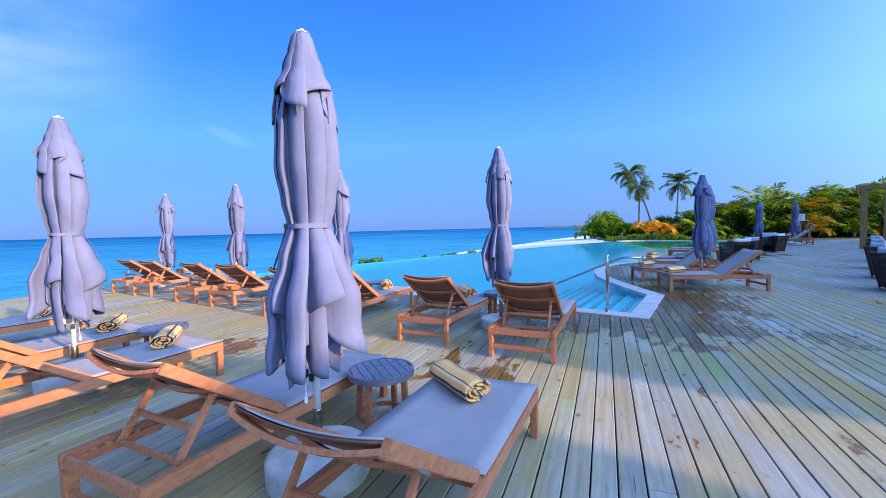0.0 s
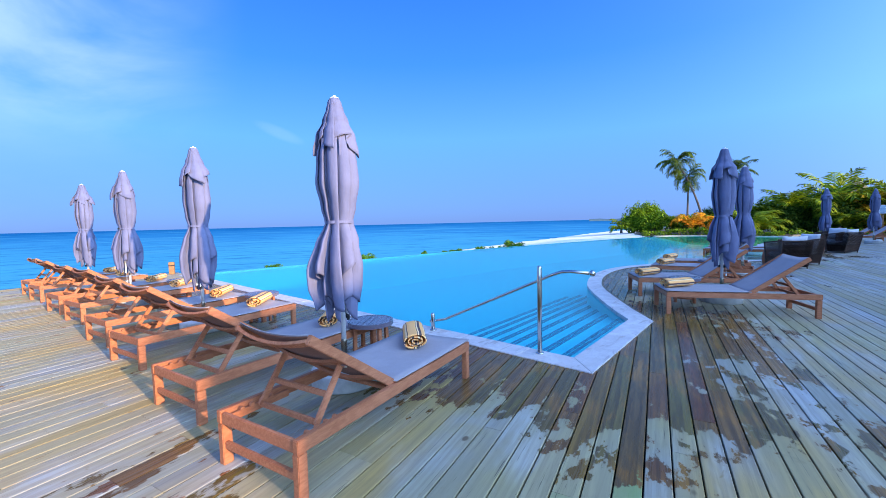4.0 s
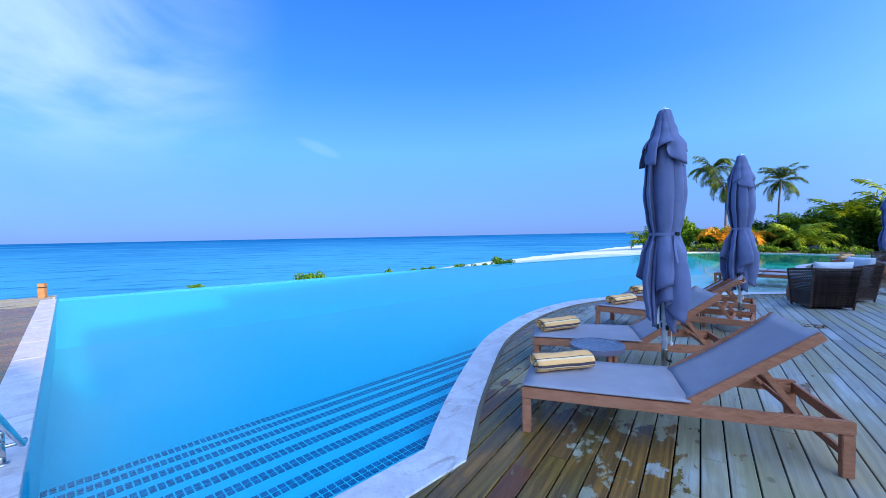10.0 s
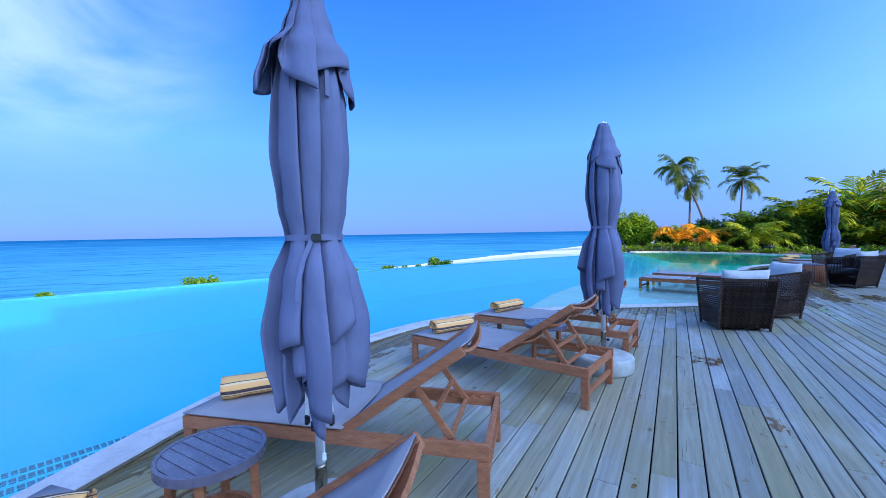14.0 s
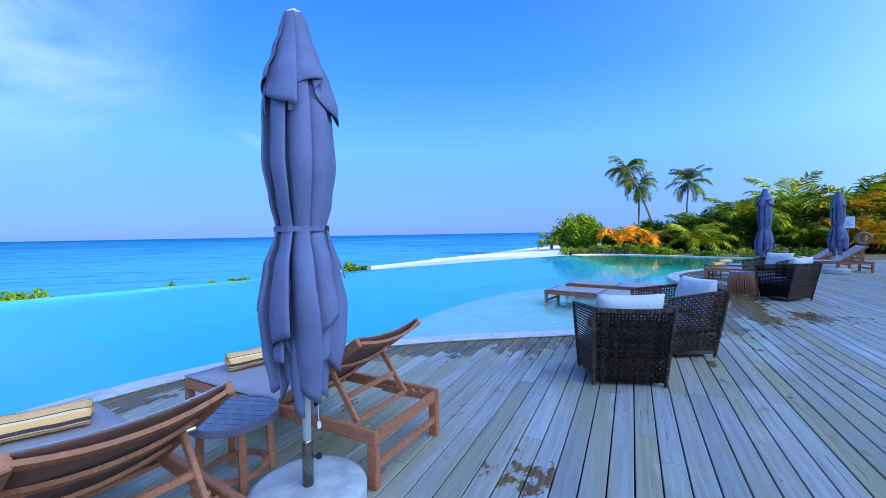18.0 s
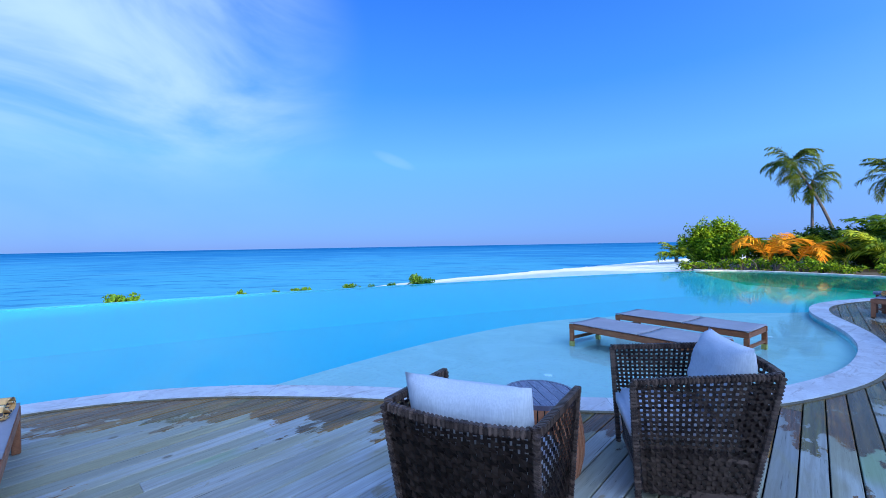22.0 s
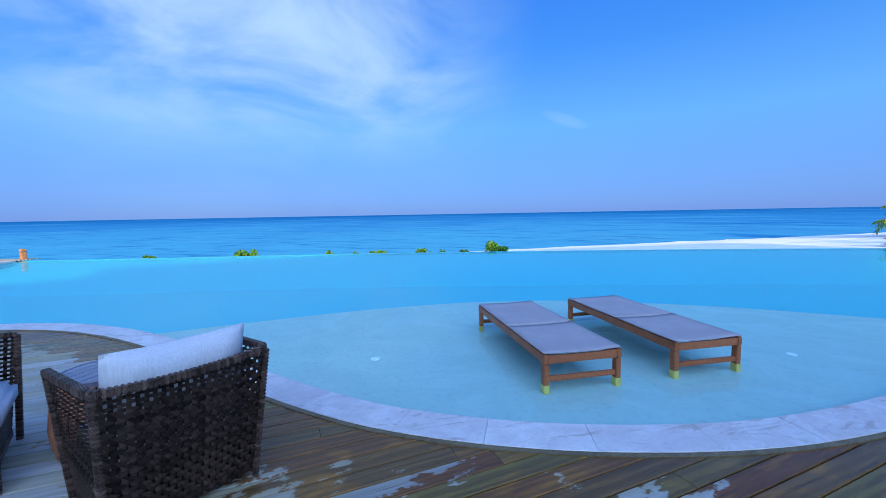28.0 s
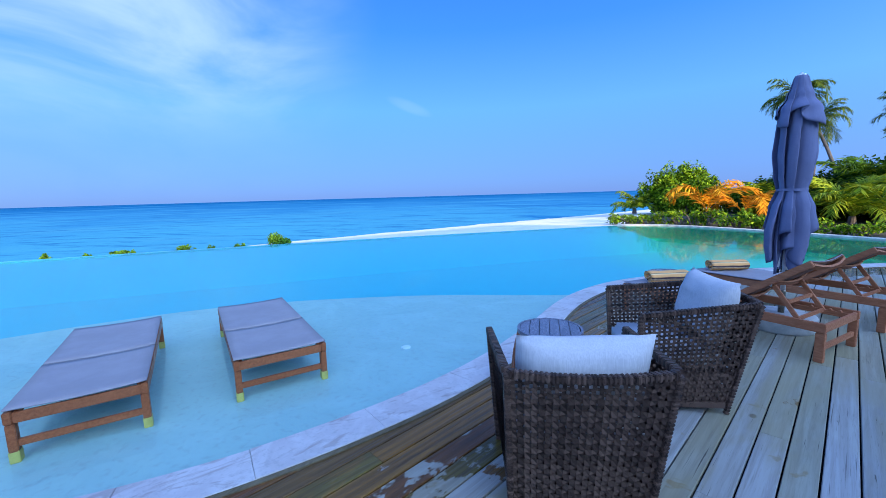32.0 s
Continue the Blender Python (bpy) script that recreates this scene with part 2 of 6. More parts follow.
def deck_wood():
    """Weathered boards: silver grey to olive and tan, grained along their length; wet and brown where water has splashed."""
    m = Mat("deck_wood", rough=0.55)
    along = m.place((1, 0.05, 1), BOARD_AZ, world=True)
    pos = m.place(world=True)
    each = m.node("ShaderNodeObjectInfo").outputs["Random"]
    isle = m.node("ShaderNodeNewGeometry").outputs["Random Per Island"]
    pick = m.math("FRACT", m.math("ADD", each, isle))
    pick2 = m.math("FRACT", m.math("MULTIPLY", pick, 7.31))
    shifted = m.node("ShaderNodeVectorMath", {0: along})
    shifted.operation = "ADD"
    m.t.links.new(m.node("ShaderNodeCombineXYZ", {"Y": m.math("MULTIPLY", pick, 40.0)}).outputs[0], shifted.inputs[1])
    grain = m.noise(shifted.outputs[0], 24, 7, 0.7, 1.2)
    rings = m.node("ShaderNodeTexWave", {"Vector": shifted.outputs[0]}, Scale=4.5, Distortion=14.0, Detail=3.0)
    fine = m.noise(along, 150, 3, 0.6)
    big = m.noise(pos, 0.5, 4, 0.55, 0.4)
    tone = m.ramp(pick, (0.0, (0.28, 0.255, 0.18)), (0.16, (0.36, 0.355, 0.355)), (0.34, (0.31, 0.30, 0.24)), (0.52, (0.43, 0.425, 0.43)), (0.70, (0.255, 0.255, 0.25)), (0.86, (0.38, 0.375, 0.375)), (1.0, (0.33, 0.285, 0.18)))
    spread = m.node("ShaderNodeSeparateXYZ", {"Vector": pos})
    shore = m.band(m.math("ADD", m.math("ADD", spread.outputs["X"], spread.outputs["Y"]), m.math("MULTIPLY", big, 8.0)), 16.0, 29.0, 1.0, 0.2)   # landing end yellower: wood tone plus sun warmth put into colour; far end silvered
    gold = m.ramp(pick2, (0.0, (0.36, 0.27, 0.11)), (0.5, (0.47, 0.36, 0.16)), (1.0, (0.40, 0.33, 0.17)))
    tone = m.mix(m.math("MULTIPLY", m.band(shore, 0.2, 1.0, 0.05, 0.74), m.band(m.noise(m.place((1, 0.35, 1), BOARD_AZ, world=True), 1.1, 4, 0.6, 0.5), 0.40, 0.60, 0.10, 1.0)), tone, gold)
    moss = m.mix(m.math("MULTIPLY", shore, m.band(big, 0.46, 0.62, 0, 0.5)), tone, (0.34, 0.28, 0.10))
    tan = m.mix(m.math("MULTIPLY", shore, m.band(m.noise(m.place((1, 0.3, 1), BOARD_AZ, world=True), 0.9, 4), 0.46, 0.66, 0, 0.85)), moss, (0.46, 0.30, 0.10))
    bleached = m.mix(m.band(m.noise(m.place((1, 0.3, 1), BOARD_AZ, world=True), 1.7, 4, 0.6, 0.3), 0.55, 0.72, 0, 0.5), tan, (0.56, 0.555, 0.54))
    lined = m.mix(m.band(grain, 0.30, 0.58, 0.30, 0.0), bleached, (0.13, 0.11, 0.085))
    lined = m.mix(m.band(rings.outputs["Color"], 0.25, 0.75, 0.16, 0.0), lined, (0.16, 0.12, 0.08))
    dry = m.mix(m.band(fine, 0.25, 0.45, 0.22, 0.0), lined, (0.11, 0.09, 0.07))
    crack = m.noise(m.place((1, 0.022, 1), BOARD_AZ, world=True), 85, 4, 0.6, 0.4)
    worn = m.noise(m.place((1, 0.35, 1), BOARD_AZ, world=True), 2.2, 3, 0.6)
    dry = m.mix(m.math("MULTIPLY", m.band(crack, 0.62, 0.66), m.band(worn, 0.46, 0.60, 0, 0.8)), dry, (0.05, 0.042, 0.036))
    knot = m.node("ShaderNodeTexVoronoi", {"Vector": m.place((1, 0.6, 1), BOARD_AZ, world=True)}, Scale=2.6).outputs["Distance"]
    dry = m.mix(m.band(knot, 0.035, 0.075, 0.8, 0.0), dry, (0.10, 0.058, 0.030))
    # splashed water: broken patches drawn out along the boards, densest at the pool
    damp = m.node("ShaderNodeAttribute")
    damp.attribute_name = "damp"
    stretched = m.place((1, 0.5, 1), BOARD_AZ, world=True)
    w1 = m.noise(stretched, 1.3, 5, 0.62, 0.6)
    w2 = m.noise(stretched, 7.0, 4, 0.65)
    jitter = m.math("MULTIPLY", m.math("SUBTRACT", pick2, 0.5), 0.16)
    rough_edge = m.math("ADD", m.math("ADD", m.math("MULTIPLY", w1, 1.25), m.math("MULTIPLY", w2, 0.90)), jitter)
    wet = m.band(m.math("ADD", damp.outputs["Fac"], rough_edge), 1.325, 1.375)
    soaked = m.ramp(pick2, (0.0, (0.17, 0.055, 0.018)), (0.25, (0.21, 0.095, 0.026)), (0.45, (0.15, 0.085, 0.028)), (0.65, (0.18, 0.125, 0.026)), (0.85, (0.28, 0.125, 0.022)), (1.0, (0.13, 0.075, 0.030)))
    rust = m.noise(m.place((1, 0.4, 1), BOARD_AZ, world=True), 4.0, 4, 0.6, 0.6)
    soaked = m.mix(m.band(rust, 0.50, 0.66, 0, 0.75), soaked, (0.34, 0.145, 0.024))
    soaked = m.mix(m.band(grain, 0.3, 0.6, 0.6, 0.0), soaked, (0.05, 0.022, 0.009))
    soaked = m.mix(m.band(rings.outputs["Color"], 0.2, 0.7, 0.45, 0.0), soaked, (0.07, 0.035, 0.012))
    algae = m.math("MULTIPLY", m.band(pick2, 0.93, 0.97), m.band(m.noise(m.place((1, 0.5, 1), BOARD_AZ, world=True), 1.4, 4), 0.45, 0.65, 0, 0.5))
    dry = m.mix(algae, dry, (0.20, 0.30, 0.07))
    moss_spot = m.node("ShaderNodeAttribute")
    moss_spot.attribute_name = "moss"
    dry = m.mix(m.math("MULTIPLY", m.band(m.math("ADD", moss_spot.outputs["Fac"], m.math("MULTIPLY", big, 0.3)), 0.45, 0.75, 0, 0.75), m.band(fine, 0.2, 0.5, 0.7, 1.0)), dry, (0.20, 0.33, 0.07))
    spots = m.band(m.noise(m.place((1, 0.7, 1), BOARD_AZ, world=True), 5.5, 3, 0.6, 0.5), 0.66, 0.72, 0, 0.55)
    dry = m.mix(spots, dry, (0.25, 0.16, 0.06))
    stained = m.mix(m.band(m.noise(m.place((1, 0.22, 1), BOARD_AZ, world=True), 1.9, 4, 0.55, 0.5), 0.50, 0.62, 0, 0.55), dry, (0.30, 0.255, 0.15))
    drips = m.band(m.noise(m.place((1, 0.55, 1), BOARD_AZ, world=True), 3.1, 4, 0.6, 0.4), 0.69, 0.71, 0, 0.7)
    stained = m.mix(drips, stained, (0.24, 0.12, 0.045))
    colour = m.mix(m.math("MULTIPLY", wet, 0.97), stained, soaked)
    m.set("Base Color", colour)
    m.set("Roughness", m.math("SUBTRACT", m.band(grain, 0.2, 0.8, 0.60, 0.42), m.math("MULTIPLY", wet, 0.24)))
    m.set("Specular IOR Level", m.math("ADD", 0.08, m.math("MULTIPLY", wet, 0.12)))
    m.bump(m.math("ADD", m.math("MULTIPLY", grain, 0.7), m.math("MULTIPLY", fine, 0.3)), 0.4, 0.004)
    return m.m


def teak(name, base, dark, rough=0.5, gloss=0.12):
    m = Mat(name, base, rough)
    v = m.place((1, 1, 1))
    g = m.noise(m.place((14, 3, 14)), 3, 6, 0.65, 0.8)
    b = m.noise(v, 1.7, 3)
    each = m.node("ShaderNodeObjectInfo").outputs["Random"]
    c = m.mix(m.band(g, 0.25, 0.75), dark, base)
    c = m.mix(m.band(b, 0.4, 0.7, 0, 0.35), c, tuple(min(1, 1.25 * x + 0.03) for x in base))
    c = m.mix(m.math("MULTIPLY", each, 0.3), c, dark)
    m.p.inputs["Specular IOR Level"].default_value = gloss
    m.set("Base Color", c).set("Roughness", m.band(g, 0.2, 0.8, rough + 0.12, rough - 0.08))
    return m.bump(g, 0.25, 0.003).m


def cloth(name, base, scale=420, rough=0.85, sheen=0.2):
    m = Mat(name, base, rough)
    v = m.place()
    weave = m.node("ShaderNodeTexVoronoi", {"Vector": v}, Scale=scale).outputs["Distance"]
    stain = m.noise(v, 3.2, 5, 0.6)
    c = m.mix(m.band(stain, 0.35, 0.7), tuple(0.88 * x for x in base), base)
    c = m.mix(m.band(weave, 0.0, 0.8, 0.22, 0.0), c, tuple(0.55 * x for x in base))
    m.set("Base Color", c)
    m.p.inputs["Sheen Weight"].default_value = 0.3 * sheen
    m.p.inputs["Specular IOR Level"].default_value = 0.15
    return m.bump(m.math("ADD", weave, m.math("MULTIPLY", stain, 2.0)), 0.18, 0.003).m


def cushion_cloth():
    """Off-white slubbed cotton with a ribbed weave and soft creases."""
    base = (0.60, 0.575, 0.60)
    m = Mat("cushion_cloth", base, 0.9)
    m.p.inputs["Specular IOR Level"].default_value = 0.12
    rib = m.noise(m.place((1, 1, 0.06)), 150, 3, 0.6)
    slub = m.noise(m.place((0.4, 0.4, 1)), 40, 3, 0.6)
    crease = m.noise(m.place(), 7, 4, 0.6, 0.8)
    c = m.mix(m.band(rib, 0.35, 0.62, 0.34, 0.0), base, (0.36, 0.345, 0.375))
    c = m.mix(m.band(slub, 0.40, 0.60, 0.16, 0.0), c, (0.42, 0.40, 0.43))
    m.set("Base Color", c)
    return m.bump(m.math("ADD", m.math("MULTIPLY", rib, 0.25), crease), 0.35, 0.012).m


def canopy_cloth():
    """Faded lilac-grey awning cloth, creased along its folds."""
    base = (0.165, 0.172, 0.285)
    m = Mat("canopy_cloth", base, 0.8)
    m.p.inputs["Specular IOR Level"].default_value = 0.12
    long_crease = m.noise(m.place((1, 1, 0.16)), 16, 4, 0.6, 0.8)
    soft_crease = m.noise(m.place((1, 1, 0.35)), 6, 3, 0.5, 1.0)
    weave = m.node("ShaderNodeTexVoronoi", {"Vector": m.place()}, Scale=600.0).outputs["Distance"]
    fade = m.noise(m.place(), 2.4, 4, 0.6)
    c = m.mix(m.band(fade, 0.35, 0.7), tuple(0.86 * x for x in base), tuple(1.06 * x for x in base))
    c = m.mix(m.band(weave, 0.0, 0.8, 0.15, 0.0), c, tuple(0.6 * x for x in base))
    m.set("Base Color", c)
    h = m.math("ADD", m.math("ADD", m.math("MULTIPLY", long_crease, 0.5), soft_crease), m.math("MULTIPLY", weave, 0.03))
    return m.bump(h, 0.34, 0.025).m


def towel_cloth():
    """Cream and straw terry with dark stripes along the roll; the stripes follow the wrap."""
    m = Mat("striped_towel", (0.75, 0.6, 0.35), 0.95)
    uv = m.node("ShaderNodeUVMap").outputs[0]
    s = m.node("ShaderNodeSeparateXYZ", {"Vector": uv})
    v = m.math("FRACT", m.math("MULTIPLY", s.outputs["Y"], 5.0))
    straw, cream, dark = (0.96, 0.46, 0.16), (0.96, 0.62, 0.33), (0.09, 0.05, 0.05)
    c = m.ramp(v, (0.0, straw), (0.27, straw), (0.275, dark), (0.315, dark), (0.32, cream), (0.40, cream), (0.405, straw), (0.60, straw), (0.605, dark), (0.73, dark), (0.735, cream), (0.79, cream), (0.795, dark), (0.82, dark), (0.825, straw))
    n = m.noise(m.place(), 60, 4, 0.7)
    n2 = m.noise(m.place(), 9, 3)
    m.set("Base Color", m.mix(m.band(n, 0.3, 0.5, 0.10, 0), c, (0.60, 0.42, 0.22)))
    return m.bump(m.math("ADD", n, n2), 0.6, 0.01).m


def stone(name, a, b, vein, scale=1.0):
    m = Mat(name, a, 0.55)
    v = m.place(world=True)
    each = m.node("ShaderNodeObjectInfo").outputs["Random"]
    isle = m.node("ShaderNodeNewGeometry").outputs["Random Per Island"]
    n = m.noise(v, 3.0 * scale, 6, 0.6, 1.2)
    f = m.noise(v, 40 * scale, 4, 0.6)
    c = m.mix(m.band(n, 0.35, 0.65), a, b)
    c = m.mix(m.math("MULTIPLY", m.band(m.noise(m.place((1, 0.25, 1), 0.6, world=True), 7 * scale, 5, 0.65, 1.5), 0.55, 0.66), 0.58), c, vein)
    c = m.mix(m.math("MULTIPLY", m.math("FRACT", m.math("ADD", each, isle)), 0.40), c, (0.46, 0.41, 0.41))
    c = m.mix(m.band(f, 0.3, 0.5, 0.3, 0), c, (0.3, 0.28, 0.27))
    m.set("Base Color", c).set("Roughness", m.band(n, 0.3, 0.7, 0.7, 0.4))
    return m.bump(m.math("ADD", f, n), 0.2, 0.004).m


def plain(name, base, rough=0.6, metal=0.0, var=0.2, scale=5.0, bump=0.15, **more):
    m = Mat(name, base, rough, metal, **more)
    v = m.place()
    n = m.noise(v, scale, 5, 0.6)
    f = m.noise(v, scale * 14, 3, 0.6)
    c = m.mix(m.band(n, 0.3, 0.7), tuple(x * (1 - var) for x in base), tuple(min(1, x * (1 + 0.5 * var)) for x in base))
    m.set("Base Color", c).set("Roughness", m.band(f, 0.3, 0.7, min(1, rough + 0.08), max(0.02, rough - 0.08)))
    return m.bump(f, bump, 0.003).m if bump else m.m


def water_skin(name, tint_colour, ripple, gloss=0.05):
    """A water surface: tinted clear below, mirror gloss by Fresnel above."""
    m = Mat(name)
    t = m.t
    t.nodes.remove(m.p)
    v = m.place(world=True)
    h = m.math("ADD", m.noise(v, 1.6, 3, 0.5), m.math("MULTIPLY", m.noise(v, 7.0, 2, 0.5), 0.25))
    b = m.node("ShaderNodeBump", {"Height": h}, Strength=ripple, Distance=0.02).outputs[0]
    clear = m.node("ShaderNodeBsdfTransparent")
    clear.inputs["Color"].default_value = (*tint_colour, 1)
    shine = m.node("ShaderNodeBsdfGlossy", {"Normal": b}, Roughness=gloss, Color=(0.76, 1.0, 0.80, 1))
    lw = m.node("ShaderNodeLayerWeight", {"Normal": b}, Blend=0.5)
    f = m.math("ADD", m.math("MULTIPLY", m.math("POWER", lw.outputs["Facing"], 5.0), 0.60), 0.025)
    mixed = m.node("ShaderNodeMixShader", {0: f, 1: clear.outputs[0], 2: shine.outputs[0]})
    t.links.new(mixed.outputs[0], t.nodes["Material Output"].inputs[0])
    return m.m


def sea_water():
    m = Mat("sea_water", (0.0, 0.2, 0.45), 0.25)
    v = m.place(world=True)
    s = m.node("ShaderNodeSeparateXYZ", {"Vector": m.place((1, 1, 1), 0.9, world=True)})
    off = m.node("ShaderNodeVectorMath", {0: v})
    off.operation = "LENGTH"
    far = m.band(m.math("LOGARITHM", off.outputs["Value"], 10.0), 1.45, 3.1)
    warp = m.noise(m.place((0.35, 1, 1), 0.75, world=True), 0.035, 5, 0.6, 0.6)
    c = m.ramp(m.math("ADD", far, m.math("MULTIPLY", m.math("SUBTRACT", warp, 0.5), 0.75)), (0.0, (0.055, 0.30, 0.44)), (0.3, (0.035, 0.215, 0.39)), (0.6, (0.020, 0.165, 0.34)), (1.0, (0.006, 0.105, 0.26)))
    # long bands of current and weed that lie along the shore's arc
    flat = m.node("ShaderNodeSeparateXYZ", {"Vector": v})
    arc = m.node("ShaderNodeCombineXYZ", {"X": m.math("MULTIPLY", m.math("ARCTAN2", flat.outputs["X"], flat.outputs["Y"]), 2.6), "Y": m.math("MULTIPLY", m.math("LOGARITHM", off.outputs["Value"], 10.0), 11.0)}).outputs[0]
    streak = m.band(m.noise(arc, 1.3, 5, 0.65, 0.3), 0.50, 0.66, 0, 0.6)
    c = m.mix(streak, c, (0.065, 0.30, 0.43))
    fine_arc = m.node("ShaderNodeMapping", {"Vector": arc}, Scale=(2.0, 4.0, 1.0), Location=(3.0, 7.0, 0.0)).outputs[0]
    dim = m.band(m.noise(fine_arc, 1.4, 5, 0.7, 0.2), 0.50, 0.64, 0, 0.6)
    c = m.mix(dim, c, (0.010, 0.11, 0.28))
    m.set("Base Color", c)
    m.p.inputs["Specular IOR Level"].default_value = 0.0
    w = m.math("ADD", m.noise(m.place((0.5, 1, 1), 0.75, world=True), 0.9, 5, 0.6), m.math("MULTIPLY", m.noise(v, 0.12, 3), 2.0))
    return m.bump(w, 0.5, 0.25).m


def leaf(name, a, b, rough=0.55):
    m = Mat(name, a, rough)
    isle = m.node("ShaderNodeNewGeometry").outputs["Random Per Island"]
    n = m.noise(m.place(), 2.5, 3)
    c = m.mix(isle, a, b)
    c = m.mix(m.band(n, 0.4, 0.7, 0, 0.4), c, tuple(0.6 * x for x in a))
    m.set("Base Color", c)
    m.p.inputs["Specular IOR Level"].default_value = 0.10
    back = m.node("ShaderNodeBsdfTranslucent", {"Color": c})
    both_sides = m.node("ShaderNodeMixShader", {1: m.p.outputs[0], 2: back.outputs[0]})
    both_sides.inputs[0].default_value = 0.2
    m.t.links.new(both_sides.outputs[0], m.t.nodes["Material Output"].inputs[0])
    return m.m


def rattan():
    """Dark brown woven strands, each a little different, with a dull shine."""
    m = Mat("rattan", (0.09, 0.06, 0.05), 0.36)
    m.p.inputs["Specular IOR Level"].default_value = 0.18
    isle = m.node("ShaderNodeNewGeometry").outputs["Random Per Island"]
    v = m.place()
    n = m.noise(v, 22, 4)
    f = m.noise(m.place((1, 1, 6)), 160, 3)
    c = m.ramp(isle, (0.0, (0.034, 0.019, 0.015)), (0.5, (0.078, 0.044, 0.034)), (1.0, (0.15, 0.088, 0.066)))
    c = m.mix(m.band(n, 0.4, 0.7, 0, 0.2), c, (0.15, 0.10, 0.08))
    m.set("Base Color", c).set("Roughness", m.band(f, 0.3, 0.7, 0.30, 0.5))
    return m.bump(f, 0.3, 0.002).m


def pool_tile(name, a, b, green=None):
    m = Mat(name, a, 0.4)
    v = m.place(world=True)
    n = m.noise(v, 0.5, 4, 0.55, 0.4)
    g = m.node("ShaderNodeTexBrick", {"Vector": v}, Scale=20.0)
    g.offset = 0.0
    for key, value in (("Color1", (*a, 1)), ("Color2", (*b, 1)), ("Mortar", (*tuple(0.92 * x for x in b), 1)), ("Mortar Size", 0.015), ("Brick Width", 0.5), ("Row Height", 0.5)):
        g.inputs[key].default_value = value
    c = m.mix(m.band(n, 0.35, 0.7, 0, 0.35), g.outputs["Color"], b)
    if green:                                            # foliage reflection by the planted end, put into the floor colour as green
        off = m.node("ShaderNodeVectorMath", {0: v})
        off.operation, off.inputs[1].default_value = "DISTANCE", (24.0, 36.0, 0.0)
        c = m.mix(m.band(off.outputs["Value"], 4.5, 8.8, 0.9, 0.0), c, green)
    m.set("Base Color", c)
    return m.m


M_DECK = deck_wood()
M_TEAK = teak("teak", (0.50, 0.195, 0.10), (0.31, 0.105, 0.052))
M_TEAK_WET = teak("teak_wet", (0.42, 0.14, 0.06), (0.24, 0.07, 0.03), 0.35)
M_STOOL = teak("stool_wood", (0.22, 0.19, 0.25), (0.085, 0.065, 0.09), 0.26, 0.5)
M_SLING = cloth("sling_mesh", (0.365, 0.32, 0.34), 500)
M_SLING_BACK = cloth("sling_back", (0.23, 0.098, 0.064), 500)
M_CANOPY = canopy_cloth()
M_CUSHION = cushion_cloth()
M_TOWEL = towel_cloth()
M_STONE = stone("coping_stone", (0.56, 0.49, 0.48), (0.66, 0.60, 0.585), (0.28, 0.17, 0.13))
M_SHELF = stone("shelf_stone", (0.37, 0.58, 0.50), (0.41, 0.62, 0.53), (0.34, 0.55, 0.47), 0.4)
M_RATTAN = rattan()
M_STEEL = plain("polished_steel", (0.62, 0.58, 0.54), 0.16, 1.0, 0.1, 8, 0.02)
M_POLE = plain("pole_enamel", (0.72, 0.72, 0.74), 0.35, 0.0, 0.08, 8, 0.05)
M_BRASS = plain("aged_brass_tube", (0.30, 0.26, 0.20), 0.3, 1.0, 0.25, 12, 0.05)
M_CAP = plain("brass_cap", (0.72, 0.55, 0.14), 0.4, 0.2, 0.2, 10, 0.05)
M_DARK = plain("dark_metal", (0.02, 0.02, 0.022), 0.4, 0.3, 0.2, 10, 0.05)
M_CONCRETE = plain("concrete", (0.46, 0.45, 0.44), 0.8, 0, 0.25, 7, 0.4)
# near-black, so the shade below the boards is in the colour
M_UNDER = plain("under_deck_shade", (0.006, 0.005, 0.005), 0.9, 0, 0.3, 3, 0.2)
M_SAND = plain("coral_sand", (0.82, 0.77, 0.68), 0.95, 0, 0.12, 0.6, 0.4)
M_SOIL = plain("leaf_litter", (0.05, 0.045, 0.022), 0.95, 0, 0.5, 0.9, 0.5)
M_SEA = sea_water()
M_WATER = water_skin("pool_water", (0.86, 0.97, 0.99), 0.035)
# the last colour paints the plants' green reflection into the floor
M_POOL = pool_tile("pool_plaster", (0.003, 0.455, 0.55), (0.003, 0.425, 0.52), (0.03, 0.72, 0.36))
M_STEP = pool_tile("pool_step_plaster", (0.02, 0.56, 0.65), (0.015, 0.52, 0.62))
M_MOSAIC = plain("mosaic_glass", (0.008, 0.15, 0.27), 0.2, 0, 0.5, 30, 0.0)
M_WALL = plain("lime_plaster", (0.66, 0.62, 0.56), 0.9, 0, 0.12, 1.5, 0.3)
M_THATCH = plain("thatch", (0.22, 0.17, 0.11), 0.95, 0, 0.4, 6, 0.8)
M_LEAF = leaf("broad_leaf", (0.016, 0.075, 0.005), (0.32, 0.48, 0.018))
# darker copy of the broad leaf: shade inside the planting put into colour
M_LEAF_SHADED = leaf("shaded_dark_leaf", (0.012, 0.045, 0.006), (0.10, 0.16, 0.012))
M_PALM = leaf("palm_leaflet", (0.020, 0.075, 0.006), (0.36, 0.44, 0.016))
M_PALM_TALL = leaf("tall_palm_leaflet", (0.016, 0.055, 0.008), (0.16, 0.20, 0.014))
M_PALM_LIME = leaf("young_palm_leaflet", (0.08, 0.17, 0.010), (0.36, 0.42, 0.020))
M_PALM_YELLOW = leaf("palm_leaflet_yellowing", (0.22, 0.18, 0.010), (0.58, 0.34, 0.014))
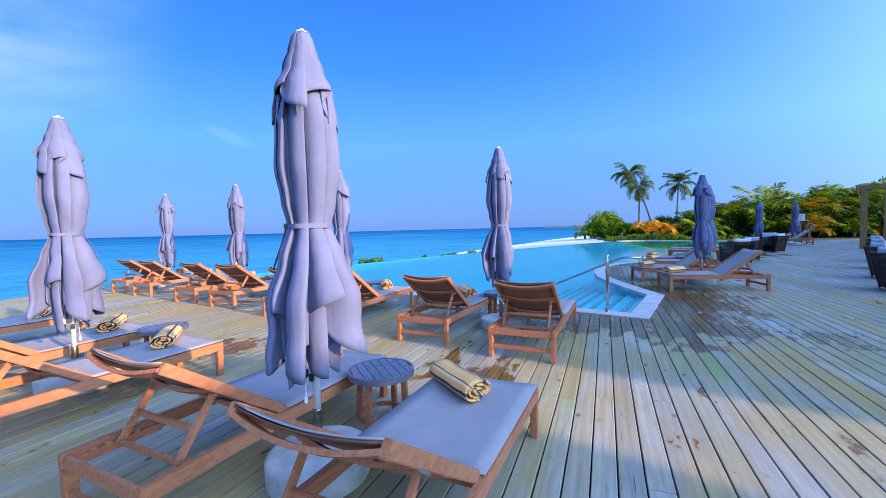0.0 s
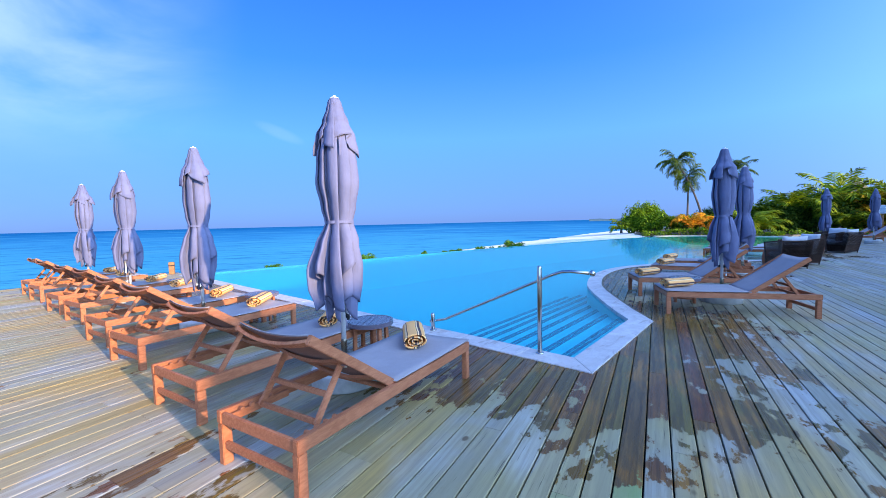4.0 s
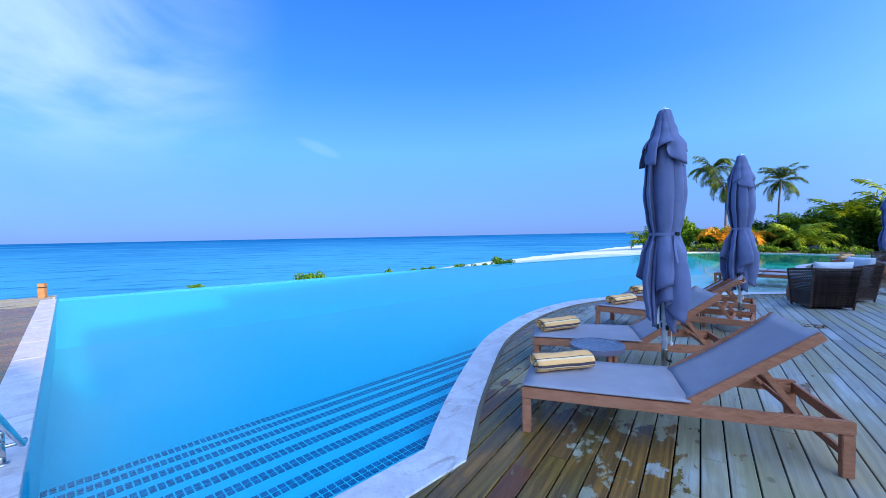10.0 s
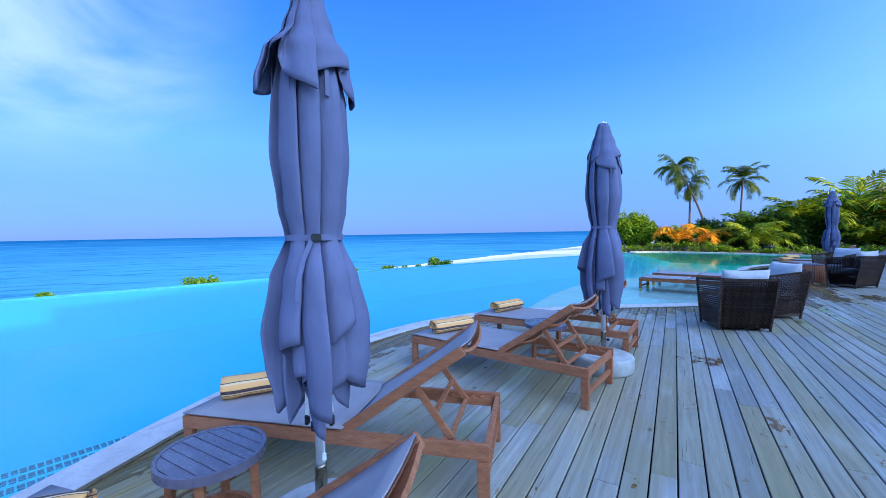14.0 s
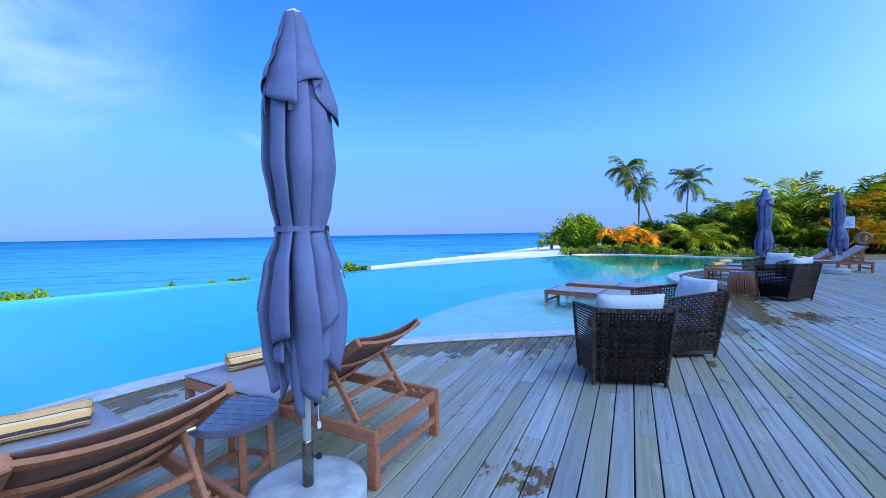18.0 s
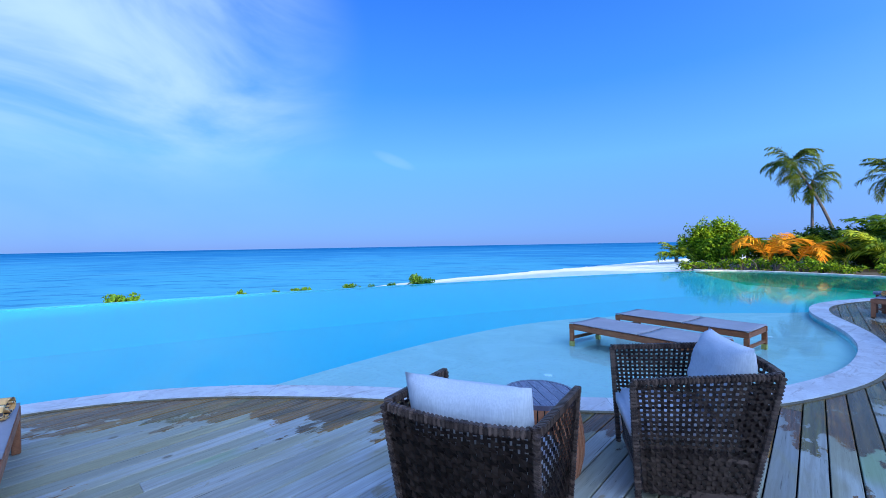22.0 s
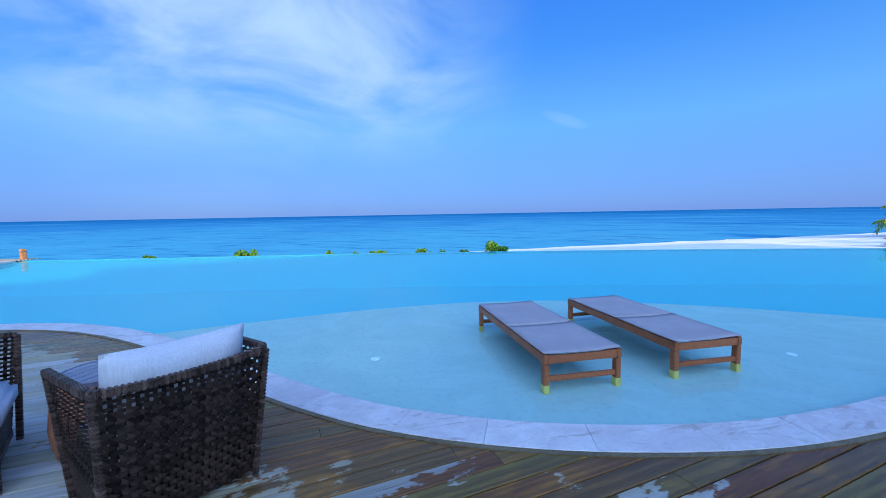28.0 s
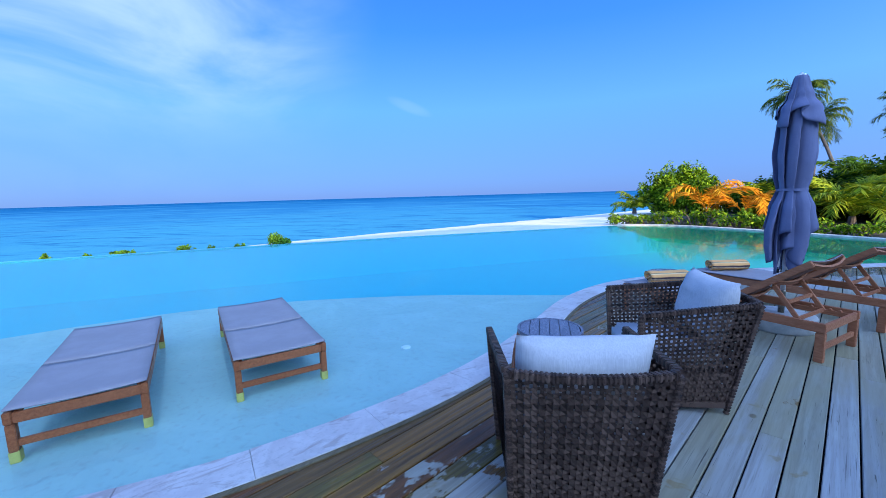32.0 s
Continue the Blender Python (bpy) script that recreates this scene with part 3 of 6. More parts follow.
M_PALM_DRY = leaf("palm_leaflet_dry", (0.62, 0.20, 0.010), (0.90, 0.42, 0.02), 0.7)
M_SUCC = leaf("beach_leaf", (0.05, 0.15, 0.015), (0.15, 0.30, 0.025))
M_TRUNK = plain("palm_trunk", (0.09, 0.08, 0.075), 0.9, 0, 0.35, 6, 0.6)
M_BARK = plain("bark", (0.13, 0.10, 0.075), 0.9, 0, 0.35, 8, 0.6)
M_SIGN = plain("sign_panel", (0.75, 0.78, 0.80), 0.5, 0, 0.05, 5, 0.0)
M_INK = plain("sign_ink", (0.12, 0.25, 0.42), 0.6, 0, 0.05, 5, 0.0)
M_ORANGE = plain("lifebuoy_orange", (0.22, 0.12, 0.08), 0.5, 0, 0.15, 5, 0.1)
M_CAPPING = plain("weathered_capping", (0.58, 0.53, 0.47), 0.8, 0, 0.3, 4, 0.3)
M_EDGE = teak("edge_timber", (0.20, 0.15, 0.085), (0.10, 0.072, 0.04))
# the haze over the distant woods is put into this bluish colour
M_HEAD = plain("hazy_far_woods", (0.10, 0.19, 0.24), 0.95, 0, 0.3, 0.02, 0.0)
M_BOLLARD = plain("bollard_timber", (0.34, 0.16, 0.06), 0.7, 0, 0.3, 9, 0.3)

# ---- mesh helpers ----
def mesh_ob(name, bm, material, parent=None, smooth=False):
    me = bpy.data.meshes.new(name)
    bm.to_mesh(me)
    bm.free()
    if smooth:
        me.polygons.foreach_set("use_smooth", [True] * len(me.polygons))
    me.materials.append(material)
    ob = new(name, me)
    if parent is not None:
        ob.parent = parent
    return ob


def part(name, bm, material, parent, label="", smooth=False):
    """One bmesh as one mesh object under a thing or a part."""
    ob = mesh_ob(name, bm, material, parent, smooth)
    return tagged(ob, label) if label else ob


def thing(name, label, category, group="", kind=""):
    return tagged(new(name), label, category, group, kind)


def box(bm, size, m=None, bevel=0.0, bottom=1.0):
    """A box of that size centred at m; bottom scales the lower face, bevel rounds the edges."""
    made = bmesh.ops.create_cube(bm, size=1.0)["verts"]
    for v in made:
        v.co = Vector((v.co.x * size[0], v.co.y * size[1], v.co.z * size[2]))
        if v.co.z < 0:
            v.co.x, v.co.y = v.co.x * bottom, v.co.y * bottom
    if bevel:
        edges = list({e for v in made for e in v.link_edges})
        made = list({v for f in bmesh.ops.bevel(bm, geom=edges, offset=bevel, segments=2, affect="EDGES")["faces"] for v in f.verts} | {v for v in made if v.is_valid})
    if m is not None:
        bmesh.ops.transform(bm, matrix=m, verts=made)
    return bm


def beam(bm, a, b, wide, high, bevel=0.004, up=(0, 0, 1)):
    """A squared timber from a to b."""
    a, b = Vector(a), Vector(b)
    y = (b - a).normalized()
    x = y.cross(Vector(up)).normalized()
    z = x.cross(y)
    m = Matrix((x, y, z)).transposed().to_4x4()
    m.translation = (a + b) / 2
    return box(bm, (wide, (b - a).length, high), m, bevel)


def tube(bm, points, radius, sides=12, cap=True):
    """A round tube along points; radius a number or one for each point."""
    points = [Vector(p) for p in points]
    radii = radius if isinstance(radius, (list, tuple)) else [radius] * len(points)
    rings, x = [], None
    for i, p in enumerate(points):
        d = (points[min(i + 1, len(points) - 1)] - points[max(i - 1, 0)]).normalized()
        if x is None:
            x = d.cross(Vector((0.3, 0.2, 1)) if abs(d.z) < 0.9 else Vector((1, 0.1, 0))).normalized()
        x = (x - d * x.dot(d)).normalized()
        y = d.cross(x)
        rings.append([bm.verts.new(p + radii[i] * (math.cos(k * math.tau / sides) * x + math.sin(k * math.tau / sides) * y)) for k in range(sides)])
    for r, s in zip(rings, rings[1:]):
        for k in range(sides):
            bm.faces.new((r[k], r[(k + 1) % sides], s[(k + 1) % sides], s[k]))
    if cap:
        bm.faces.new(rings[0][::-1])
        bm.faces.new(rings[-1])
    return bm


def lathe(bm, profile, sides=24, cx=0.0, cy=0.0):
    """A turned solid from (radius, z) pairs, lowest first."""
    rings = [[bm.verts.new((cx + r * math.cos(k * math.tau / sides), cy + r * math.sin(k * math.tau / sides), z)) for k in range(sides)] for r, z in profile]
    for r, s in zip(rings, rings[1:]):
        for k in range(sides):
            bm.faces.new((r[k], r[(k + 1) % sides], s[(k + 1) % sides], s[k]))
    bm.faces.new(rings[0][::-1])
    bm.faces.new(rings[-1])
    return bm


def prism(bm, outline, low, high, step=0.0):
    """An upright solid over a plan outline (anticlockwise)."""
    a = [bm.verts.new((x, y, low)) for x, y in outline]
    b = [bm.verts.new((x, y, high)) for x, y in outline]
    n = len(outline)
    for k in range(n):
        bm.faces.new((a[k], a[(k + 1) % n], b[(k + 1) % n], b[k]))
    bm.faces.new(b)
    bm.faces.new(a[::-1])
    return bm


def sheet(bm, outline, z):
    bm.faces.new([bm.verts.new((x, y, z)) for x, y in outline])
    return bm


def smooth_line(points, per=6):
    """A Catmull-Rom line through plan points."""
    p = [Vector((*q, 0)) if len(q) == 2 else Vector(q) for q in points]
    out = []
    for i in range(len(p) - 1):
        a, b, c, d = p[max(i - 1, 0)], p[i], p[i + 1], p[min(i + 2, len(p) - 1)]
        for k in range(per):
            t = k / per
            out.append(0.5 * ((2 * b) + (c - a) * t + (2 * a - 5 * b + 4 * c - d) * t * t + (3 * b - a - 3 * c + d) * t ** 3))
    return out + [p[-1]]


def offset_line(points, d):
    """A plan line moved d to its right."""
    out = []
    for i, p in enumerate(points):
        t = (points[min(i + 1, len(points) - 1)] - points[max(i - 1, 0)]).normalized()
        out.append(p + d * Vector((t.y, -t.x, 0)))
    return out


# ---- the plan of pool and deck ----
# the pool's inner edge on the deck side, from the far end of the straight coping to the planted end
CORNER, KINK = (3.83, 7.10), (5.03, 8.90)
curve = smooth_line([KINK, (5.03, 10.0), (5.16, 11.9), (5.43, 13.05), (5.78, 14.0), (6.25, 14.9), (6.82, 15.66), (7.5, 16.25), (8.3, 16.68), (9.2, 17.0), (10.2, 17.25), (11.3, 17.44), (12.3, 17.66), (13.1, 17.94), (13.85, 18.38), (14.5, 18.92), (15.05, 19.52), (15.5, 20.2), (15.9, 21.0), (16.2, 21.9), (16.4, 22.9), (16.62, 24.2), (17.08, 25.35), (17.8, 26.25), (19.0, 27.2), (20.8, 28.2), (23.0, 29.3), (25.6, 30.4)], 5)
straight = [Vector((-7.30, 15.02, 0)), Vector((*CORNER, 0))]
EDGE = [(-7.55, 15.25), (-3.75, 19.3), (1.1, 24.75), (6.15, 29.6), (10.4, 33.4), (14.2, 36.5), (17.3, 38.9)]      # infinity edge
edge_line = smooth_line(EDGE, 5)
FAR = [(17.3, 38.9), (19.2, 38.6), (21.2, 37.2), (23.3, 34.9), (25.6, 32.2), (26.2, 30.7)]
far_line = smooth_line(FAR, 4)
inner = [straight[0], straight[1]] + curve
pool_outline = [(p.x, p.y) for p in inner] + [(p.x, p.y) for p in reversed(far_line)] + [(p.x, p.y) for p in reversed(edge_line)]
WATER_Z = -0.035
SHELF_Z = -0.13



def inside(poly, x, y):
    hit = False
    for (ax, ay), (bx, by) in zip(poly, poly[1:] + poly[:1]):
        if (ay > y) != (by > y) and x < ax + (y - ay) * (bx - ax) / (by - ay):
            hit = not hit
    return hit


# ---- sea, sand, ground ----
SEA_LEVEL = -0.80
bm = bmesh.new()
n_ring, n_seg = 30, 64
rings = []
for i in range(n_ring):
    r = 6 * (4600 / 6) ** (i / (n_ring - 1))
    rings.append([bm.verts.new((r * math.cos(k * math.tau / n_seg), 20 + r * math.sin(k * math.tau / n_seg), SEA_LEVEL)) for k in range(n_seg)])
for a, b in zip(rings, rings[1:]):
    for k in range(n_seg):
        bm.faces.new((a[k], b[k], b[(k + 1) % n_seg], a[(k + 1) % n_seg]))
bm.faces.new(rings[0])
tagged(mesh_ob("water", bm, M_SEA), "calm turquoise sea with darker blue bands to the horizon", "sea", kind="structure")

SEA_Z = SEA_LEVEL
# pairs of plan points: the top of the beach and the waterline
BEACH = [((-8.6, 16.0), (-10.5, 17.6)), ((-3.9, 19.6), (-6.2, 22.3)), ((0.95, 25.0), (-2.2, 28.5)), ((6.0, 29.85), (0.4, 36.0)), ((10.25, 33.65), (2.8, 41.0)), ((14.05, 36.75), (6.6, 48.0)), ((17.2, 39.3), (10.6, 55.0)), ((18.7, 46.5), (15.0, 63.0)), ((24, 56), (20.5, 73)), ((33, 72), (31, 88)), ((60, 100), (62, 118)), ((120, 140), (130, 165))]
tops = smooth_line([p for p, _ in BEACH], 7)
waterline = smooth_line([q for _, q in BEACH], 7)
bm = bmesh.new()
grid = []
for i, (p, q) in enumerate(zip(tops, waterline)):
    f_along = min(1.0, i / 26)
    zt = -0.50 + 0.38 * f_along * f_along * (3 - 2 * f_along)
    row = []
    for f in (0, 0.04, 0.1, 0.18, 0.28, 0.4, 0.52, 0.64, 0.76, 0.87, 0.95, 1.0, 1.08, 1.3, 1.8):
        g = p.lerp(q, f)
        z = zt + (SEA_Z - zt) * f ** 1.5 if f <= 1 else SEA_Z - 0.35 * (f - 1)
        z += 0.03 * noise.noise((g.x * 0.5, g.y * 0.5, 0)) + 0.012 * noise.noise((g.x * 2.1, g.y * 2.1, 3))
        row.append(bm.verts.new((g.x, g.y, z)))
    grid.append(row)
for a, b in zip(grid, grid[1:]):
    for k in range(len(a) - 1):
        bm.faces.new((a[k], b[k], b[k + 1], a[k + 1]))
bmesh.ops.recalc_face_normals(bm, faces=bm.faces)
tagged(mesh_ob("ground", bm, M_SAND, smooth=True), "white coral sand beach curving along the shore", "beach", kind="structure")

# ---- pool shell ----
pool = thing("pool", "turquoise infinity pool with pale stone coping and submerged steps", "pool", kind="structure")
DEEP = -0.745
bm = bmesh.new()
sheet(bm, pool_outline, DEEP)
ring = [(x, y) for x, y in pool_outline]
for (ax, ay), (bx, by) in zip(ring, ring[1:] + ring[:1]):
    bm.faces.new([bm.verts.new(v) for v in ((ax, ay, DEEP - 0.02), (bx, by, DEEP - 0.02), (bx, by, -0.05), (ax, ay, -0.05))])
toe = offset_line(edge_line, 4.0)
for a, b, c, d in zip(edge_line, edge_line[1:], toe[1:], toe):        # the floor rises to the overflow edge
    bm.faces.new([bm.verts.new(q) for q in ((a.x, a.y, -0.10), (b.x, b.y, -0.10), (c.x, c.y, DEEP - 0.012), (d.x, d.y, DEEP - 0.012))])
part("pool_basin", bm, M_POOL, pool, "turquoise plastered basin")
bm = bmesh.new()
sheet(bm, [(x, y) for x, y in pool_outline], WATER_Z)
water = part("water_surface", bm, M_WATER, pool, "clear still pool water")
# the lip of the infinity edge
bm = bmesh.new()
lip_out = offset_line(edge_line, -0.22)
for a, b, c, d in zip(edge_line, edge_line[1:], lip_out[1:], lip_out):
    prism(bm, [(a.x, a.y), (b.x, b.y), (c.x, c.y), (d.x, d.y)], -1.5, WATER_Z - 0.012)
part("overflow_edge", bm, M_STEP, pool, "thin pale overflow edge")

# steps along the short side, each with a double row of dark mosaic on its nose
sd = (Vector((*KINK, 0)) - Vector((*CORNER, 0))).normalized()
sn = Vector((-sd.y, sd.x, 0))
left_dir = (straight[0] - straight[1]).normalized()


def step_ends(off):
    """Where a step line, off metres from the short side, meets the straight coping and the curved one."""
    base = Vector((*CORNER, 0)) + sn * off
    # along the straight side
    t = off / left_dir.dot(sn)
    a = Vector((*CORNER, 0)) + left_dir * t
    best = None
    for p, q in zip(curve, curve[1:]):
        fp, fq = (p - base).dot(sn), (q - base).dot(sn)
        if fp * fq <= 0 and fp != fq:
            best = p + (q - p) * (fp / (fp - fq))
            break
    if best is None:
        best = a + sd * 7.0
    return a, best


for k in range(8):
    off, z = 0.24 + 0.40 * k, -0.09 * (k + 1)
    a, b = step_ends(off + 0.03)
    a0, b0 = step_ends(max(off - 0.40, 0.0)) if k else (Vector((*CORNER, 0)), Vector((*KINK, 0)))
    bm = bmesh.new()
    prism(bm, [(p.x, p.y) for p in (a0, b0, b, a)], DEEP - 0.05, z)
    tread = part("pool_step", bm, M_STEP, pool)
    bm = bmesh.new()
    length = (b - a).length
    n = int(length / 0.062)
    for j in range(n):
        for r in range(2):
            mid = a + (b - a).normalized() * (0.035 + 0.062 * j) - sn * (0.03 + 0.062 * r)
            q = Matrix((sd, sn, Vector((0, 0, 1)))).transposed().to_4x4()
            q.translation = mid + Vector((0, 0, z + 0.003))
            box(bm, (0.047, 0.047, 0.006), q)
    strip = part("mosaic_strip", bm, M_MOSAIC, tread, "double row of dark blue mosaic tiles")
    tagged(strip, kind="stuff")

# the shallow shelf with the two daybeds
SHELF_EDGE = smooth_line([(8.35, 16.75), (8.55, 17.3), (8.95, 18.4), (9.6, 19.95), (10.7, 21.75), (12.1, 23.05), (14.2, 24.2), (16.45, 24.95), (17.05, 25.3)], 6)
ca = [p for p in curve if 8.3 < p.x < 17.1 and p.y < 25.4]
bm = bmesh.new()
prism(bm, [(p.x, p.y) for p in ca] + [(p.x, p.y) for p in reversed(SHELF_EDGE)], DEEP - 0.02, SHELF_Z)
part("tanning_shelf", bm, M_SHELF, pool, "pale shallow stone shelf under water")
for x, y in ((11.71, 18.63), (15.15, 21.96)):
    bm = bmesh.new()
    lathe(bm, [(0.055, SHELF_Z - 0.01), (0.055, SHELF_Z + 0.008), (0.042, SHELF_Z + 0.013), (0.024, SHELF_Z + 0.016)], 20, x, y)
    part("drain_cover", bm, M_SIGN, pool, "round white drain cover")

# coping stones
COPE = 0.33


def coping(line, width, length, first=0):
    """Stones along a plan line, lying to its right."""
    total, cut = [0.0], []
    for a, b in zip(line, line[1:]):
        total.append(total[-1] + (b - a).length)

    def at(s):
        s = min(max(s, 0), total[-1])
        for i in range(len(line) - 1):
            if s <= total[i + 1] + 1e-9:
                t = (line[i + 1] - line[i])
                p = line[i] + t * ((s - total[i]) / max(t.length, 1e-9))
                return p
        return line[-1]

    rng = random.Random(5 + first)
    s = 0.0
    while s < total[-1] - 0.05:
        e = min(s + length * rng.uniform(0.75, 1.2), total[-1])
        if total[-1] - e < 0.25:
            e = total[-1]
        n = 4
        pts = [at(s + 0.0008 + (e - s - 0.0016) * k / n) for k in range(n + 1)]
        d = [(at(s + (e - s) * k / n + 0.08) - at(s + (e - s) * k / n - 0.08)).normalized() for k in range(n + 1)]
        outer = [p + width * Vector((t.y, -t.x, 0)) for p, t in zip(pts, d)]
        bm = bmesh.new()
        top = 0.012 + rng.uniform(-0.0015, 0.0015)
        prism(bm, [(p.x, p.y) for p in outer] + [(p.x, p.y) for p in reversed(pts)], -0.055, top)
        bmesh.ops.recalc_face_normals(bm, faces=bm.faces)
        tops = [g for g in bm.edges if all(v.co.z > 0 for v in g.verts)]
        bmesh.ops.bevel(bm, geom=tops, offset=0.003, segments=1, affect="EDGES")
        part("coping_stone", bm, M_STONE, pool)
        s = e


# straight run, short side (mitred) and the long curve


def quad_stone(pts):
    bm = bmesh.new()
    prism(bm, [(p.x, p.y) for p in pts], -0.055, 0.012)
    bmesh.ops.recalc_face_normals(bm, faces=bm.faces)
    tops = [g for g in bm.edges if all(v.co.z > 0 for v in g.verts)]
    bmesh.ops.bevel(bm, geom=tops, offset=0.005, segments=1, affect="EDGES")
    part("coping_stone", bm, M_STONE, pool)


def line_meet(p, d, q, e):
    t = ((q - p).cross(e)).z / (d.cross(e)).z
    return p + d * t


right_of = lambda t: Vector((t.y, -t.x, 0))
t1, t2, t3 = -left_dir, sd, (curve[1] - curve[0]).normalized()
OUT_CORNER = line_meet(straight[1] + COPE * right_of(t1), t1, straight[1] + COPE * right_of(t2), t2)
OUT_KINK = line_meet(Vector((*KINK, 0)) + COPE * right_of(t2), t2, Vector((*KINK, 0)) + COPE * right_of(t3), t3)
stop = straight[1] + left_dir * 0.55
coping([straight[0], stop], COPE, 0.8)
g = 0.002
quad_stone([stop + t1 * g, straight[1], OUT_CORNER, line_meet(stop + t1 * g, right_of(t1), OUT_CORNER, t1)][::-1])
m1 = straight[1] + t2 * 1.15
quad_stone([straight[1] + t2 * 2 * g, m1, line_meet(m1, right_of(t2), OUT_CORNER, t2), OUT_CORNER + t2 * 2 * g][::-1])
m1o = line_meet(m1, right_of(t2), OUT_CORNER, t2)
quad_stone([m1 + t2 * g, Vector((*KINK, 0)), OUT_KINK, m1o + t2 * g][::-1])
k1 = curve[4]
k1d = (curve[5] - curve[3]).normalized()
quad_stone([Vector((*KINK, 0)) + t3 * 2 * g] + [curve[i] for i in (1, 2, 3)] + [k1, k1 + COPE * right_of(k1d)] + [curve[i] + COPE * right_of((curve[i + 1] - curve[i - 1]).normalized()) for i in (3, 2)] + [OUT_KINK + t3 * 2 * g])
coping(curve[4:], COPE, 0.75, 7)
# thin timber strip between the curved coping and the deck boards
for i in range(1, len(curve) - 1, 6):
    run = curve[i:i + 7]
    a, b = offset_line(curve, COPE + 0.001)[i:i + 7], offset_line(curve, COPE + 0.042)[i:i + 7]
    bm = bmesh.new()
    prism(bm, [(p.x, p.y) for p in b] + [(p.x, p.y) for p in reversed(a)], -0.04, 0.0065)
    bmesh.ops.recalc_face_normals(bm, faces=bm.faces)
    part("edge_strip", bm, M_EDGE, pool, "narrow olive-brown timber strip")
# low wall of the planted end and its timber top
bm = bmesh.new()
for a, b, c, d in zip(far_line, far_line[1:], offset_line(far_line, -0.35)[1:], offset_line(far_line, -0.35)):
    prism(bm, [(p.x, p.y) for p in (a, b, c, d)], -0.6, 0.022)
bmesh.ops.recalc_face_normals(bm, faces=bm.faces)
part("end_wall_cap", bm, M_CAPPING, pool, "weathered tan capping along the planted end")

# ---- deck ----
deck = thing("floor", "weathered timber deck boards, grey and tan with wet patches", "deck", kind="structure")
# closed sheet below the boards, coloured as the shade seen through the gaps
bm = bmesh.new()
under = [(-12.6, -6.1), (34.1, -6.1), (34.1, 31.1), (26.0, 30.9)] + [(p.x, p.y) for p in reversed(offset_line(curve, 0.06))] + [(OUT_CORNER.x - 0.02, OUT_CORNER.y + 0.12), (-7.4, 14.95), (-8.3, 15.6), (-10.95, 11.5)]
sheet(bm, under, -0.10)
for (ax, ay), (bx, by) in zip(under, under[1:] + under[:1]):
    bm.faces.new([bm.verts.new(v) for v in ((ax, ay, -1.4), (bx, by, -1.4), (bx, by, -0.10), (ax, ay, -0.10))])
part("under_deck_sheet", bm, M_UNDER, deck, "near-black sheet under the boards, standing in for shade")

PITCH, BOARD, SHIFT = 0.1576, 0.1478, 0.0176
ub = Vector((math.cos(BOARD_AZ), -math.sin(BOARD_AZ), 0))     # across the boards
vb = Vector((math.sin(BOARD_AZ), math.cos(BOARD_AZ), 0))      # along them
clip = [(-12.5, -6.0), (34.0, -6.0), (34.0, 31.0), (26.2, 30.9)] + [(p.x, p.y) for p in reversed(offset_line(curve, 0.06))] + [((straight[1] + 0.06 * right_of(t1)).x, (straight[1] + 0.06 * right_of(t1)).y), (-7.33, 14.96), (-8.35, 15.75), (-10.9, 11.6)]
uv_poly = [(Vector((x, y, 0)).dot(ub), Vector((x, y, 0)).dot(vb)) for x, y in clip]


def spans(u):
    hits = []
    for (au, av), (bu, bv) in zip(uv_poly, uv_poly[1:] + uv_poly[:1]):
        if (au > u) != (bu > u):
            hits.append(av + (u - au) * (bv - av) / (bu - au))
    hits.sort()
    return list(zip(hits[::2], hits[1::2]))


def meet(a, b):
    return [(max(p, r), min(q, s)) for p, q in a for r, s in b if min(q, s) - max(p, r) > 0.12]


WALKED = [(1.3, 3.2), (3.8, 6.0), (6.2, 8.5), (9.6, 12.6), (13.2, 15.8), (16.2, 18.8)]
rng = random.Random(11)
near_boards, far_bm = [], bmesh.new()
us = [p[0] for p in uv_poly]
k0, k1_ = int(min(us) / PITCH), int(max(us) / PITCH)


PUDDLES = [(-0.9, 9.0, 1.0), (-5.0, 11.6, 1.1), (3.6, 5.9, 0.8), (4.9, 6.9, 1.0), (8.45, 10.74, 0.35), (10.52, 13.58, 0.35), (16.1, 18.4, 0.8), (-4.6, 6.5, 0.7), (0.75, 4.2, 0.9), (-2.46, 5.6, 0.8), (3.8, 5.1, 0.6), (4.5, 5.95, 0.8), (5.8, 6.9, 0.5), (5.9, 8.3, 0.8), (5.75, 7.5, 0.6), (6.8, 8.2, 0.5), (2.6, 6.2, 0.9), (15.4, 18.3, 0.9), (5.8, 5.3, 0.8), (10.47, 13.55, 0.3), (10.98, 12.95, 0.2), (-9.4, 10.6, 0.6), (12.9, 16.9, 0.6), (14.3, 17.6, 0.7)]
WETTED = [(straight[0], straight[1], 2.0), (straight[1], Vector((*KINK, 0)), 2.2)] + [(p, q, 1.36) for p, q in zip(curve[::3], curve[3::3])]


# boards that have greened: across, along, half length
MOSSY = [(Vector((x, y, 0)).dot(ub), Vector((x, y, 0)).dot(vb), reach) for x, y, reach in ((3.60, 4.75, 1.4),)]


def dampness(p):
    """How much water has splashed on the deck at p: 1 at the pool's edge and in puddles, falling to 0."""
    best = 0.0
    for a, b, reach in WETTED:
        d = b - a
        t = min(1.0, max(0.0, (p - a).dot(d) / d.length_squared))
        best = max(best, 1.0 - (p - a - d * t).length / reach)
    for x, y, r in PUDDLES:
        best = max(best, 0.62 - 0.55 * math.hypot(p.x - x, p.y - y) / r)
    return max(0.0, best) * 0.86


